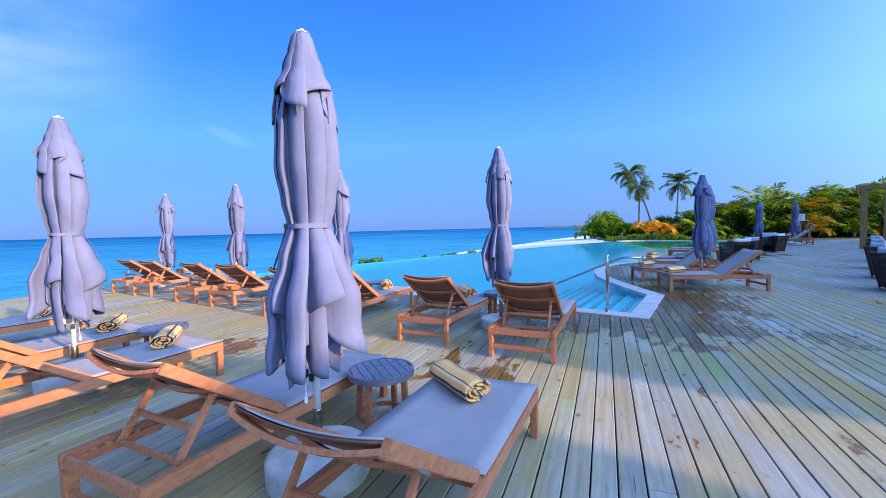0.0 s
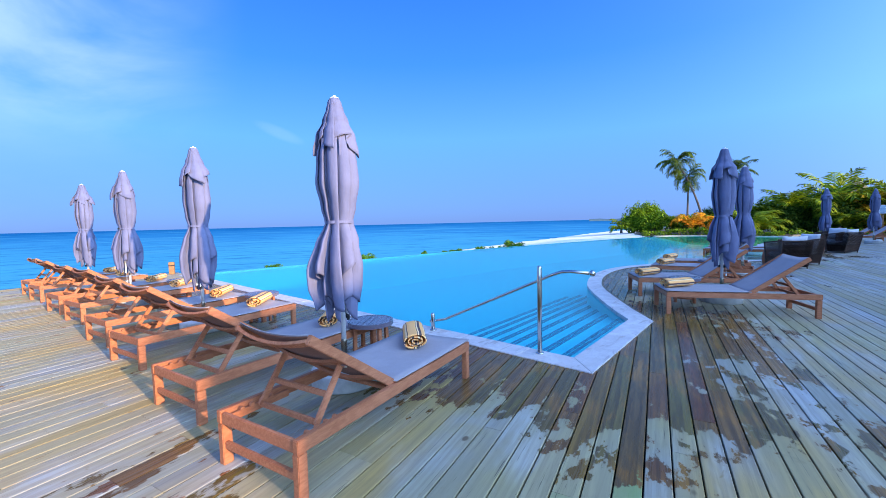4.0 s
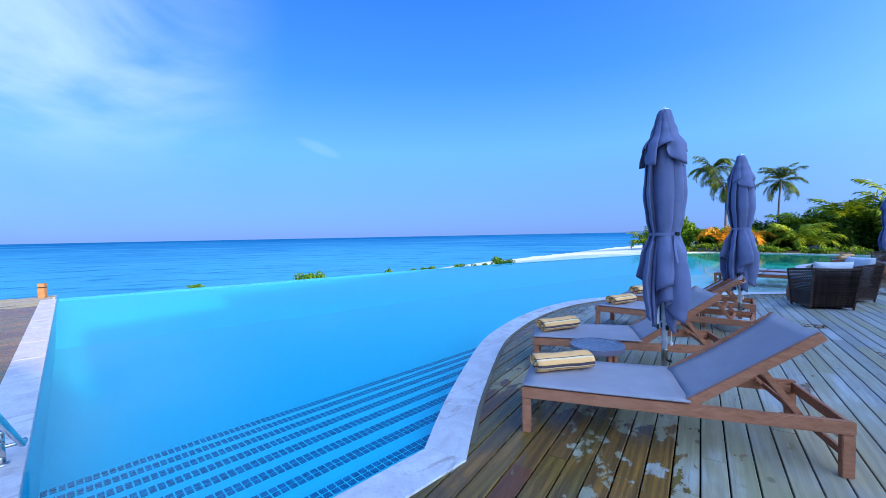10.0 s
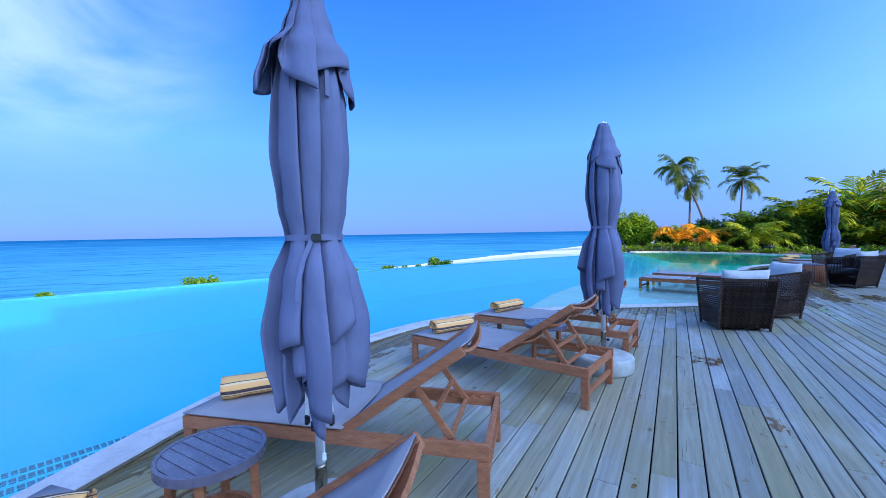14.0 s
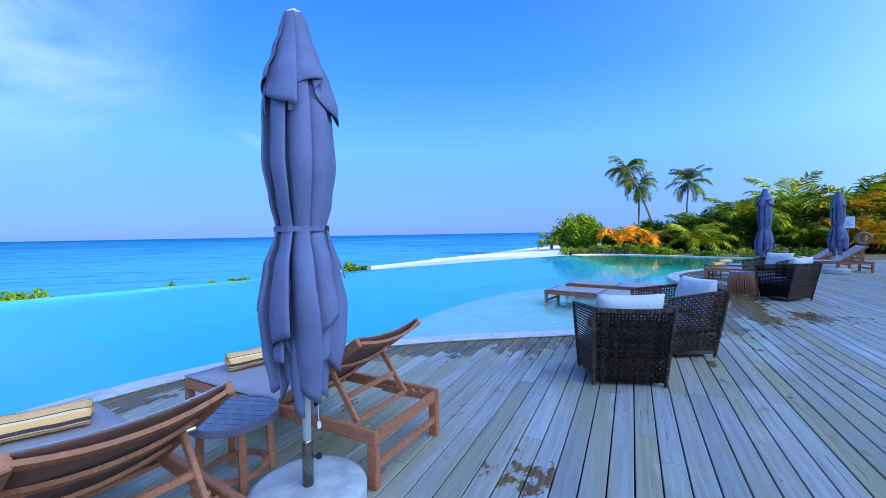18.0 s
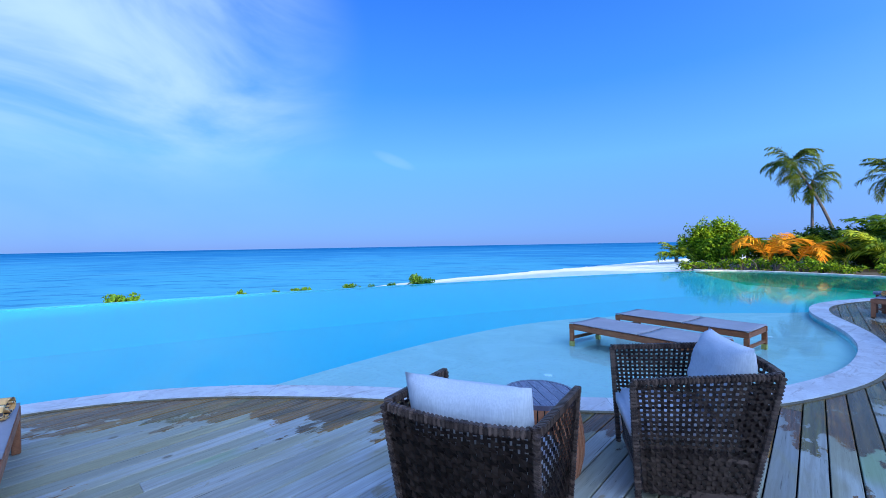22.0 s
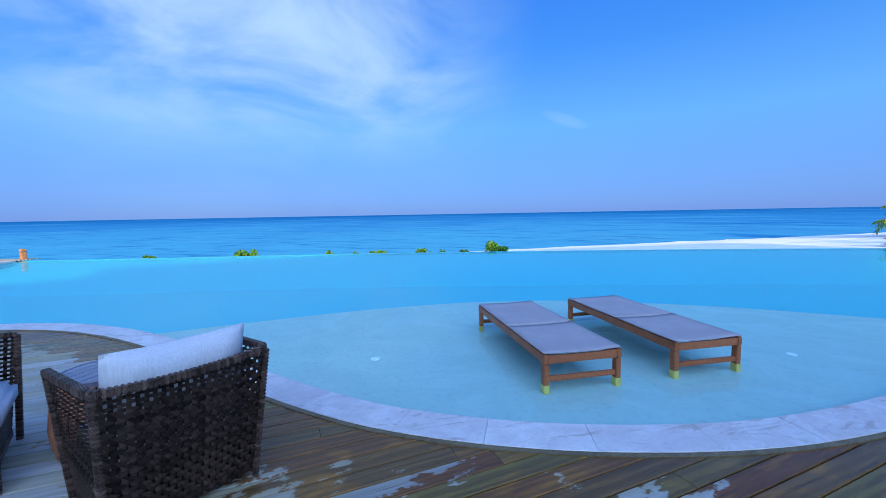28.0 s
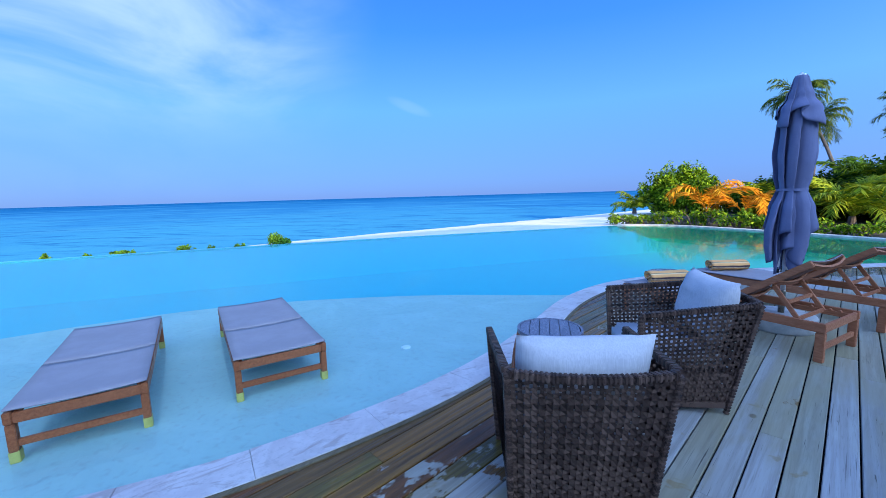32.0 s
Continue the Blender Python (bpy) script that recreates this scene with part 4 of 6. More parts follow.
def plank(bm, u, v0, v1, z):
    h, c = BOARD / 2, 0.004
    lay = bm.verts.layers.float.get("damp") or bm.verts.layers.float.new("damp")
    lay2 = bm.verts.layers.float.get("moss") or bm.verts.layers.float.new("moss")
    prof = [(-h, -0.03), (h, -0.03), (h, z - c), (h - c, z), (-h + c, z), (-h, z - c)]
    mid = ub * u + vb * (v0 + v1) / 2
    close = min((mid - Vector((x, y, 0))).length for x, y in WALKED) < 13
    n_cut = max(1, int((v1 - v0) / 0.35)) if close else 1
    ends = []
    for i in range(n_cut + 1):
        v = v0 + (v1 - v0) * i / n_cut
        at = ub * u + vb * v
        d = dampness(at) if close else 0.0
        row = [bm.verts.new(at + ub * x + Vector((0, 0, y))) for x, y in prof]
        green = max([1.0 - abs(v - mv) / reach for mu, mv, reach in MOSSY if abs(u - mu) < 0.5 * PITCH] + [0.0])
        for q in row:
            q[lay], q[lay2] = d, green
        ends.append(row)
    n = len(prof)
    for a, b in zip(ends, ends[1:]):
        for i in range(n):
            bm.faces.new((a[i], a[(i + 1) % n], b[(i + 1) % n], b[i]))
    bm.faces.new(ends[0][::-1])
    bm.faces.new(ends[-1])


pieces = []
for k in range(k0, k1_ + 1):
    u = k * PITCH + SHIFT
    got = spans(u)
    for du in (-0.5, -0.25, 0.25, 0.5):
        got = meet(got, spans(u + du * BOARD))
    for v0, v1 in got:
        v = v0
        first = True
        while v < v1 - 0.02:
            step = rng.uniform(1.0, 4.2) if first else rng.uniform(2.8, 4.6)
            first = False
            e = min(v + step, v1)
            if v1 - e < 0.5:
                e = v1
            mid = ub * u + vb * (v + e) / 2
            d = min((mid - Vector((x, y, 0))).length for x, y in WALKED)
            pieces.append((d, u, v + 0.0015, e - 0.0015, 0.0 + rng.uniform(-0.0022, 0.0)))
            v = e
pieces.sort()
for i, (d, u, v0, v1, z) in enumerate(pieces):
    if i < 300:
        bm = bmesh.new()
        plank(bm, u, v0, v1, z)
        part("deck_board", bm, M_DECK, deck)
    else:
        plank(far_bm, u, v0, v1, z)
rest = part("deck_boards", far_bm, M_DECK, deck)
tagged(rest, kind="stuff")

# ---- handrail ----
rail = thing("handrail", "polished steel pool handrail with a ball-ended arm", "handrail")
bm = bmesh.new()
px, py = 3.47, 7.22
tube(bm, [(px, py, 0.012), (px, py, 1.02), (px, py, 1.045)], [0.0275, 0.0275, 0.02], 20)
part("post", bm, M_STEEL, rail, smooth=True)
bm = bmesh.new()
lathe(bm, [(0.05, 0.012), (0.05, 0.02), (0.032, 0.03)], 24, px, py)
part("post_flange", bm, M_STEEL, rail, smooth=True)
qx, qy = 2.07, 8.20
bm = bmesh.new()
tube(bm, [(qx, qy, 0.012), (qx, qy, 0.25), (qx, qy, 0.262)], [0.0275, 0.0275, 0.02], 20)
part("short_post", bm, M_STEEL, rail, smooth=True)
bm = bmesh.new()
lathe(bm, [(0.05, 0.012), (0.05, 0.02), (0.032, 0.03)], 24, qx, qy)
part("post_flange", bm, M_STEEL, rail, smooth=True)

bm = bmesh.new()
tube(bm, [(2.03, 8.36, 0.10), (2.12, 8.31, 0.13), (2.25, 8.22, 0.17), (3.44, 7.40, 0.83), (3.62, 7.28, 0.93), (3.72, 7.20, 0.975), (3.80, 7.16, 0.985), (3.98, 7.03, 0.98)], 0.019, 14)
part("sloping_rail", bm, M_STEEL, rail, smooth=True)
for e, r in (((4.01, 7.01, 0.98), 0.035), ((2.02, 8.37, 0.10), 0.024)):
    bm = bmesh.new()
    bmesh.ops.create_uvsphere(bm, u_segments=20, v_segments=12, radius=r, matrix=Matrix.Translation(e))
    part("ball_end", bm, M_STEEL, rail, smooth=True)
for a, b in (((3.47, 7.22, 0.86), (3.47, 7.38, 0.84)), ((2.07, 8.20, 0.14), (2.12, 8.31, 0.13))):
    bm = bmesh.new()
    tube(bm, [a, b], 0.014, 10)
    part("bracket", bm, M_STEEL, rail, smooth=True)

# ---- sun loungers ----
LW, LL, LH = 0.80, 2.10, 0.375


def sling(bm, y0, z0, y1, z1, half, sag, thick=0.008, n=10, sagx=0.018):
    """A stretched cloth between two cross bars, slightly hollow."""
    d = Vector((0, y1 - y0, z1 - z0))
    nrm = Vector((0, -d.z, d.y)).normalized()
    if nrm.z < 0:
        nrm = -nrm
    tops, lows = [], []
    for i in range(n + 1):
        t = i / n
        row_t, row_l = [], []
        for j in range(9):
            s = -1 + j / 4
            dip = -sag * 4 * t * (1 - t) - sagx * (1 - s * s)
            p = Vector((s * half, y0, z0)) + d * t + nrm * dip
            row_t.append(bm.verts.new(p))
            row_l.append(bm.verts.new(p - nrm * thick))
        tops.append(row_t)
        lows.append(row_l)
    for i in range(n):
        for j in range(8):
            bm.faces.new((tops[i][j], tops[i][j + 1], tops[i + 1][j + 1], tops[i + 1][j]))
            bm.faces.new((lows[i][j + 1], lows[i][j], lows[i + 1][j], lows[i + 1][j + 1]))
        bm.faces.new((tops[i][0], tops[i + 1][0], lows[i + 1][0], lows[i][0]))
        bm.faces.new((tops[i][8], lows[i][8], lows[i + 1][8], tops[i + 1][8]))
    for j in range(8):
        bm.faces.new((tops[0][j], lows[0][j], lows[0][j + 1], tops[0][j + 1]))
        bm.faces.new((tops[n][j], tops[n][j + 1], lows[n][j + 1], lows[n][j]))
    return bm


def lounger(label, flat=False, group="", wood=None):
    """A teak lounger; head end at y = 0, foot end at y = LL."""
    wood = wood or M_TEAK
    ob = thing("daybed" if flat else "sun_lounger", label, "daybed" if flat else "sun lounger", group)
    h = LW / 2
    for sx in (-1, 1):
        bm = bmesh.new()
        beam(bm, (sx * (h - 0.0225), 0.0, LH - 0.05), (sx * (h - 0.0225), LL, LH - 0.05), 0.045, 0.085, 0.005)
        part("side_rail", bm, wood, ob)
        for y in (0.036, LL - 0.036):
            bm = bmesh.new()
            box(bm, (0.052, 0.068, LH - 0.096), pose(sx * (h - 0.029), y, (LH - 0.096) / 2), 0.005)
            leg = part("leg", bm, wood, ob)
            if flat:
                bm = bmesh.new()
                box(bm, (0.058, 0.074, 0.085), pose(sx * (h - 0.029), y, 0.0425), 0.004)
                part("foot_cap", bm, M_CAP, leg, "yellowed brass foot cap")
    for y, z, hh in ((0.022, LH - 0.055, 0.075), (0.03, 0.135, 0.05), (LL - 0.022, LH - 0.055, 0.075)):
        bm = bmesh.new()
        beam(bm, (-h + 0.046, y, z), (h - 0.046, y, z), 0.03, hh, 0.004)
        part("end_rail", bm, wood, ob)
    if flat:
        bm = bmesh.new()
        beam(bm, (-h + 0.046, LL - 0.03, 0.135), (h - 0.046, LL - 0.03, 0.135), 0.03, 0.05, 0.004)
        part("stretcher", bm, wood, ob)
    pivot = 0.93
    bm = bmesh.new()
    sling(bm, pivot + (0.012 if flat else -0.02), LH + 0.016, LL - 0.006, LH + 0.016, h - 0.003, 0.004, 0.008, 10, 0.012)
    part("seat_sling", bm, M_SLING, ob, "taupe mesh sling", True)
    for sx in (-1, 1):
        bm = bmesh.new()
        beam(bm, (sx * (h - 0.06), pivot, LH - 0.02), (sx * (h - 0.06), LL - 0.05, LH - 0.02), 0.024, 0.03, 0.003)
        part("sling_batten", bm, wood, ob)
    for y in (pivot + 0.02, 1.52):
        bm = bmesh.new()
        beam(bm, (-h + 0.046, y, LH - 0.075), (h - 0.046, y, LH - 0.075), 0.045, 0.03, 0.004)
        part("cross_bar", bm, wood, ob)
    if flat:
        bm = bmesh.new()
        sling(bm, 0.006, LH + 0.016, pivot - 0.012, LH + 0.016, h - 0.003, 0.004, 0.008, 10, 0.012)
        part("back_sling", bm, M_SLING, ob, "taupe mesh sling", True)
        for sx in (-1, 1):
            bm = bmesh.new()
            beam(bm, (sx * (h - 0.06), 0.05, LH - 0.02), (sx * (h - 0.06), pivot - 0.02, LH - 0.02), 0.024, 0.03, 0.003)
            part("sling_batten", bm, wood, ob)
        return ob
    # raised backrest
    top = Vector((0, 0.15, 0.922))
    low = Vector((0, pivot, LH - 0.005))
    along = (top - low)
    bw = h - 0.052
    back = new("backrest")
    back.parent = ob
    for sx in (-1, 1):
        bm = bmesh.new()
        beam(bm, low + Vector((sx * bw, 0, -0.02)), top + Vector((sx * bw, 0, -0.02)), 0.034, 0.062, 0.005)
        part("back_rail", bm, wood, back)
    bm = bmesh.new()
    sling(bm, low.y + 0.012, low.z + 0.012, top.y + 0.012, top.z + 0.006, bw - 0.012, 0.02, 0.006, 12, 0.03)
    part("back_sling", bm, M_SLING, back, "taupe mesh sling", True)
    nrm = Vector((0, along.z, -along.y)).normalized()
    if nrm.z > 0:
        nrm = -nrm
    bm = bmesh.new()
    sling(bm, low.y + 0.012 * nrm.y, low.z + 0.018 + 0.012 * nrm.z, top.y + 0.012 + 0.012 * nrm.y, top.z + 0.006 + 0.012 * nrm.z, bw - 0.014, 0.02, 0.004, 12, 0.03)
    part("sling_lining", bm, M_SLING_BACK, back, "brown backing cloth", True)
    for f in (0.96, 0.60, 0.22):
        bm = bmesh.new()
        p = low + along * f
        pts = []
        for j in range(9):
            s = -1 + j / 4
            pts.append(p + Vector((s * (bw - 0.01), 0, 0)) + nrm * (0.028 + 0.05 * (1 - s * s)))
        for a, b in zip(pts, pts[1:]):
            beam(bm, a, b + (b - a) * 0.02, 0.020, 0.062, 0.0, up=nrm.cross(Vector((1, 0, 0))))
        part("curved_slat", bm, wood, back)
    # folding prop
    prop = new("prop")
    prop.parent = ob
    hi = low + along * 0.56 + nrm * 0.05
    lo = Vector((0, 0.24, LH - 0.045))
    for sx in (-1, 1):
        x = sx * (bw - 0.07)
        bm = bmesh.new()
        beam(bm, hi + Vector((x, 0, 0)), lo + Vector((x, 0, 0)), 0.026, 0.042, 0.004)
        part("prop_arm", bm, wood, prop)
        bm = bmesh.new()
        tube(bm, [hi + Vector((x - sx * 0.02, 0, 0)), hi + Vector((x + sx * 0.055, 0, 0))], 0.014, 10)
        part("hinge", bm, M_STEEL, prop, "steel hinge pin")
        bm = bmesh.new()
        beam(bm, (sx * (h - 0.075), 0.05, LH - 0.062), (sx * (h - 0.075), 0.50, LH - 0.062), 0.022, 0.05, 0.003)
        for j in range(4):
            tube(bm, [(sx * (h - 0.088), 0.13 + 0.075 * j, LH - 0.034), (sx * (h - 0.062), 0.13 + 0.075 * j, LH - 0.034)], 0.017, 8)
        part("notched_rail", bm, wood, ob)
    for f in (0.52, 0.97):
        p = hi + (lo - hi) * f
        bm = bmesh.new()
        beam(bm, p + Vector((-bw + 0.06, 0, 0)), p + Vector((bw - 0.06, 0, 0)), 0.026, 0.036, 0.004)
        part("prop_bar", bm, wood, prop)
    return ob


def towel(label="rolled straw-coloured towel with dark stripes"):
    """A loosely rolled towel, its axis along x."""
    ob = thing("rolled_towel", label, "towel", "pool towels")
    bm = bmesh.new()
    uvl = bm.loops.layers.uv.new("UVMap")
    length, m, thick = 0.52, 14, 0.012
    # the rolled section: a flattened spiral whose loose end lies on the sling
    path = []
    for i in range(61):
        t = i / 60
        a = 0.6 + t * 2.55 * math.tau
        r = 0.018 + 0.066 * t
        path.append(Vector((1.5 * r * math.cos(a), 0.085 + 0.95 * r * math.sin(a))))
    end = path[-1]
    for k in range(1, 8):
        t = k / 7
        path.append(Vector((end.x + 0.075 * t, 0.008 + (end.y - 0.008) * (1 - t) ** 2)))
    dist = [0.0]
    for p, q in zip(path, path[1:]):
        dist.append(dist[-1] + (q - p).length)
    skins = []
    for side in (0, 1):
        rows = []
        for i, p in enumerate(path):
            d = path[min(i + 1, len(path) - 1)] - path[max(i - 1, 0)]
            nrm2 = Vector((d.y, -d.x)).normalized() * thick * side
            row = []
            for j in range(m + 1):
                s = j / m
                w = 0.006 * noise.noise((s * 4, dist[i] * 9, 1.0))
                x = (s - 0.5) * length + 0.010 * math.sin(9 * dist[i]) * (2 * s - 1)
                row.append(bm.verts.new((x, p.x - nrm2.x + w, max(0.003 + 0.006 * (1 - side), p.y - nrm2.y + w))))
            rows.append(row)
        skins.append(rows)

    def quad(vs, uvs):
        f = bm.faces.new(vs)
        for loop, at in zip(f.loops, uvs):
            loop[uvl].uv = at

    last = len(path) - 1
    for side, rows in enumerate(skins):
        for i in range(last):
            for j in range(m):
                quad((rows[i][j], rows[i][j + 1], rows[i + 1][j + 1], rows[i + 1][j]), ((j / m, dist[i]), ((j + 1) / m, dist[i]), ((j + 1) / m, dist[i + 1]), (j / m, dist[i + 1])))
    one, two = skins
    for i in range(last):
        for j in (0, m):
            quad((one[i][j], one[i + 1][j], two[i + 1][j], two[i][j]), ((0, dist[i]), (0, dist[i + 1]), (0, dist[i + 1]), (0, dist[i])))
    for i in (0, last):
        for j in range(m):
            quad((one[i][j], one[i][j + 1], two[i][j + 1], two[i][j]), ((0, dist[i]),) * 4)
    bmesh.ops.recalc_face_normals(bm, faces=bm.faces)
    part("towel_roll", bm, M_TOWEL, ob, smooth=True)
    return ob


def side_table(label="round slatted side table of weathered dark wood"):
    ob = thing("side_table", label, "side table", "side tables by the loungers")
    r, h = 0.265, 0.45
    for k in range(7):
        x0 = -r + 0.03 + k * (2 * r - 0.06) / 7
        x1 = x0 + (2 * r - 0.06) / 7 - 0.006
        f = lambda x: math.sqrt(max(0.0, (r - 0.022) ** 2 - x * x))
        bm = bmesh.new()
        n = 4
        xs = [x0 + (x1 - x0) * i / n for i in range(n + 1)]
        prism(bm, [(x, -f(x)) for x in xs] + [(x, f(x)) for x in reversed(xs)], h - 0.022, h)
        part("top_slat", bm, M_STOOL, ob)
    bm = bmesh.new()
    for k in range(40):
        a, b = k * math.tau / 40, (k + 1) * math.tau / 40
        q = [(rr * math.cos(t), rr * math.sin(t)) for rr, t in ((r - 0.02, a), (r, a), (r, b), (r - 0.02, b))]
        prism(bm, q, h - 0.045, h + 0.003)
    part("rim", bm, M_STOOL, ob)
    for k in range(4):
        a = math.pi / 4 + k * math.pi / 2
        bm = bmesh.new()
        beam(bm, (0.20 * math.cos(a), 0.20 * math.sin(a), h - 0.045), (0.215 * math.cos(a), 0.215 * math.sin(a), 0.0), 0.042, 0.042, 0.004, up=(math.cos(a), math.sin(a), 0))
        part("leg", bm, M_TEAK, ob)
    bm = bmesh.new()
    for k in range(28):
        a, b = k * math.tau / 28, (k + 1) * math.tau / 28
        q = [(rr * math.cos(t), rr * math.sin(t)) for rr, t in ((0.165, a), (0.195, a), (0.195, b), (0.165, b))]
        prism(bm, q, 0.07, 0.10)
    bmesh.ops.remove_doubles(bm, verts=bm.verts, dist=0.002)
    part("ring_stretcher", bm, M_TEAK, ob)
    return ob


def drum_stool(label="tapered drum stool of brown slats with a dark slatted top"):
    ob = thing("drum_stool", label, "stool", "drum stools by the armchairs")
    h, rt, rb, rm = 0.52, 0.248, 0.272, 0.302
    bm = bmesh.new()
    lathe(bm, [(rb - 0.03, 0.02), (rm - 0.03, 0.16), (rm - 0.035, 0.26), (rt - 0.03, h - 0.06), (rt - 0.02, h - 0.03)], 32)
    part("core", bm, M_DARK, ob)
    for k in range(36):
        a = k * math.tau / 36
        bm = bmesh.new()
        c = Vector((math.cos(a), math.sin(a), 0))
        line = [c * rb, c * (rm - 0.006) + Vector((0, 0, 0.11)), c * rm + Vector((0, 0, 0.20)), c * (rm - 0.012) + Vector((0, 0, 0.31)), c * (rt + 0.004) + Vector((0, 0, h - 0.028))]
        for p, q in zip(line, line[1:]):
            beam(bm, p, q + (q - p) * 0.01, 0.036, 0.016, 0.003, up=c)
        part("slat", bm, M_TEAK, ob)
    for k in range(6):
        x0 = -rt + 0.012 + k * (2 * rt - 0.024) / 6
        x1 = x0 + (2 * rt - 0.024) / 6 - 0.005
        f = lambda x: math.sqrt(max(0.0, (rt - 0.008) ** 2 - x * x))
        xs = [x0 + (x1 - x0) * i / 4 for i in range(5)]
        bm = bmesh.new()
        prism(bm, [(x, -f(x)) for x in xs] + [(x, f(x)) for x in reversed(xs)], h - 0.022, h)
        part("top_slat", bm, M_STOOL, ob)
    bm = bmesh.new()
    for k in range(40):
        a, b = k * math.tau / 40, (k + 1) * math.tau / 40
        q = [(rr * math.cos(t), rr * math.sin(t)) for rr, t in ((rt - 0.006, a), (rt + 0.014, a), (rt + 0.014, b), (rt - 0.006, b))]
        prism(bm, q, h - 0.03, h + 0.002)
    part("rim", bm, M_STOOL, ob)
    return ob


# ---- umbrellas ----
def tween(table, x):
    """A value from a falling table of (x, value), eased between its rows."""
    for (xa, a), (xb, b) in zip(table, table[1:]):
        if xa >= x >= xb:
            f = (xa - x) / (xa - xb)
            return a + (b - a) * f * f * (3 - 2 * f)
    return table[-1][1] if x < table[-1][0] else table[0][1]


# the section of one gathered fold: (share of the way round, depth), from under the last fold to under the next
FOLD = smooth_line([(0.0, -1.0), (0.22, -0.72), (0.48, 0.10), (0.78, 0.72), (1.06, 0.95), (1.27, 1.0), (1.33, 0.80), (1.22, 0.45), (1.0, -0.15), (0.84, -0.62), (0.80, -0.92), (0.88, -1.06), (1.0, -1.0)], 2)[:-1]


def folded_cloth(bm, rng, top, reach, corner, radius, depth, lap, flare=None, rows=34, seed=0):
    """A square of cloth hung round a pole and gathered in eight folds. top: the height where it starts; reach and corner: the heights of the
    hem at the middle of a side and at a corner; radius, depth: of the height; lap: how far each fold lies over the next; flare: how far a fold stands out."""
    size = [rng.uniform(0.72, 1.30) for _ in range(8)]
    ends = [0.0]
    for v in size:
        ends.append(ends[-1] + v * math.tau / sum(size))
    swing = [rng.uniform(0.74, 1.18) for _ in range(8)]
    laps = [lap * rng.uniform(0.7, 1.15) for _ in range(8)]
    fall = [rng.uniform(-0.06, 0.06) for _ in range(8)]
    wave = [rng.uniform(0, math.tau) for _ in range(8)]
    n = len(FOLD)
    grid = []
    for i in range(rows + 1):
        t = i / rows
        row = []
        for k in range(8):
            for j, p in enumerate(FOLD):
                v = j / n
                phi = (k + v - 0.45) * math.pi / 4
                out = 0.5 - 0.5 * math.cos(4 * phi)            # 0 at the middle of a side, 1 at a corner
                soft = fall[k] * (1 - v) + fall[(k + 1) % 8] * v
                hem = reach + (corner - reach) * out + soft
                z = top + (hem - top) * t
                s = p.x if p.x <= 1 else 1 + (p.x - 1) * laps[k]
                a = ends[k] + (ends[k + 1] - ends[k]) * s
                d = depth(z)
                r = radius(z)
                if flare:
                    own = swing[k] * math.sin(math.pi * v) + 0.5 * (swing[k - 1] + swing[k]) * (1 - math.sin(math.pi * v)) if v < 0.5 else swing[k] * math.sin(math.pi * v) + 0.5 * (swing[k] + swing[(k + 1) % 8]) * (1 - math.sin(math.pi * v))
                    r *= 1 + flare(z) * (own - 1)
                r *= 1 + d * p.y + 0.10 * d * math.sin(3 * math.pi * v + wave[k] + 2.2 * z)
                a += 0.10 * math.sin(2.6 * z + wave[k]) * d * 2.0
                r += (0.006 + 0.03 * d * d) * noise.noise((2.6 * math.cos(a) + seed, 2.6 * math.sin(a), 3.5 * z)) + 0.03 * d * d * noise.noise((5.5 * a + seed, 6.0 * z, 1.7))
                row.append(bm.verts.new((r * math.cos(a), r * math.sin(a), z)))
        grid.append(row)
    m = len(grid[0])
    for a, b in zip(grid, grid[1:]):
        for j in range(m):
            bm.faces.new((a[j], b[j], b[(j + 1) % m], a[(j + 1) % m]))
    bm.normal_update()
    inner = [[bm.verts.new(v.co - 0.0035 * v.normal) for v in row] for row in grid]
    for a, b in zip(inner, inner[1:]):
        for j in range(m):
            bm.faces.new((a[(j + 1) % m], b[(j + 1) % m], b[j], a[j]))
    for a, b in ((grid[-1], inner[-1]), (inner[0], grid[0])):
        for j in range(m):
            bm.faces.new((a[j], b[j], b[(j + 1) % m], a[(j + 1) % m]))
    bmesh.ops.recalc_face_normals(bm, faces=bm.faces)
    return bm


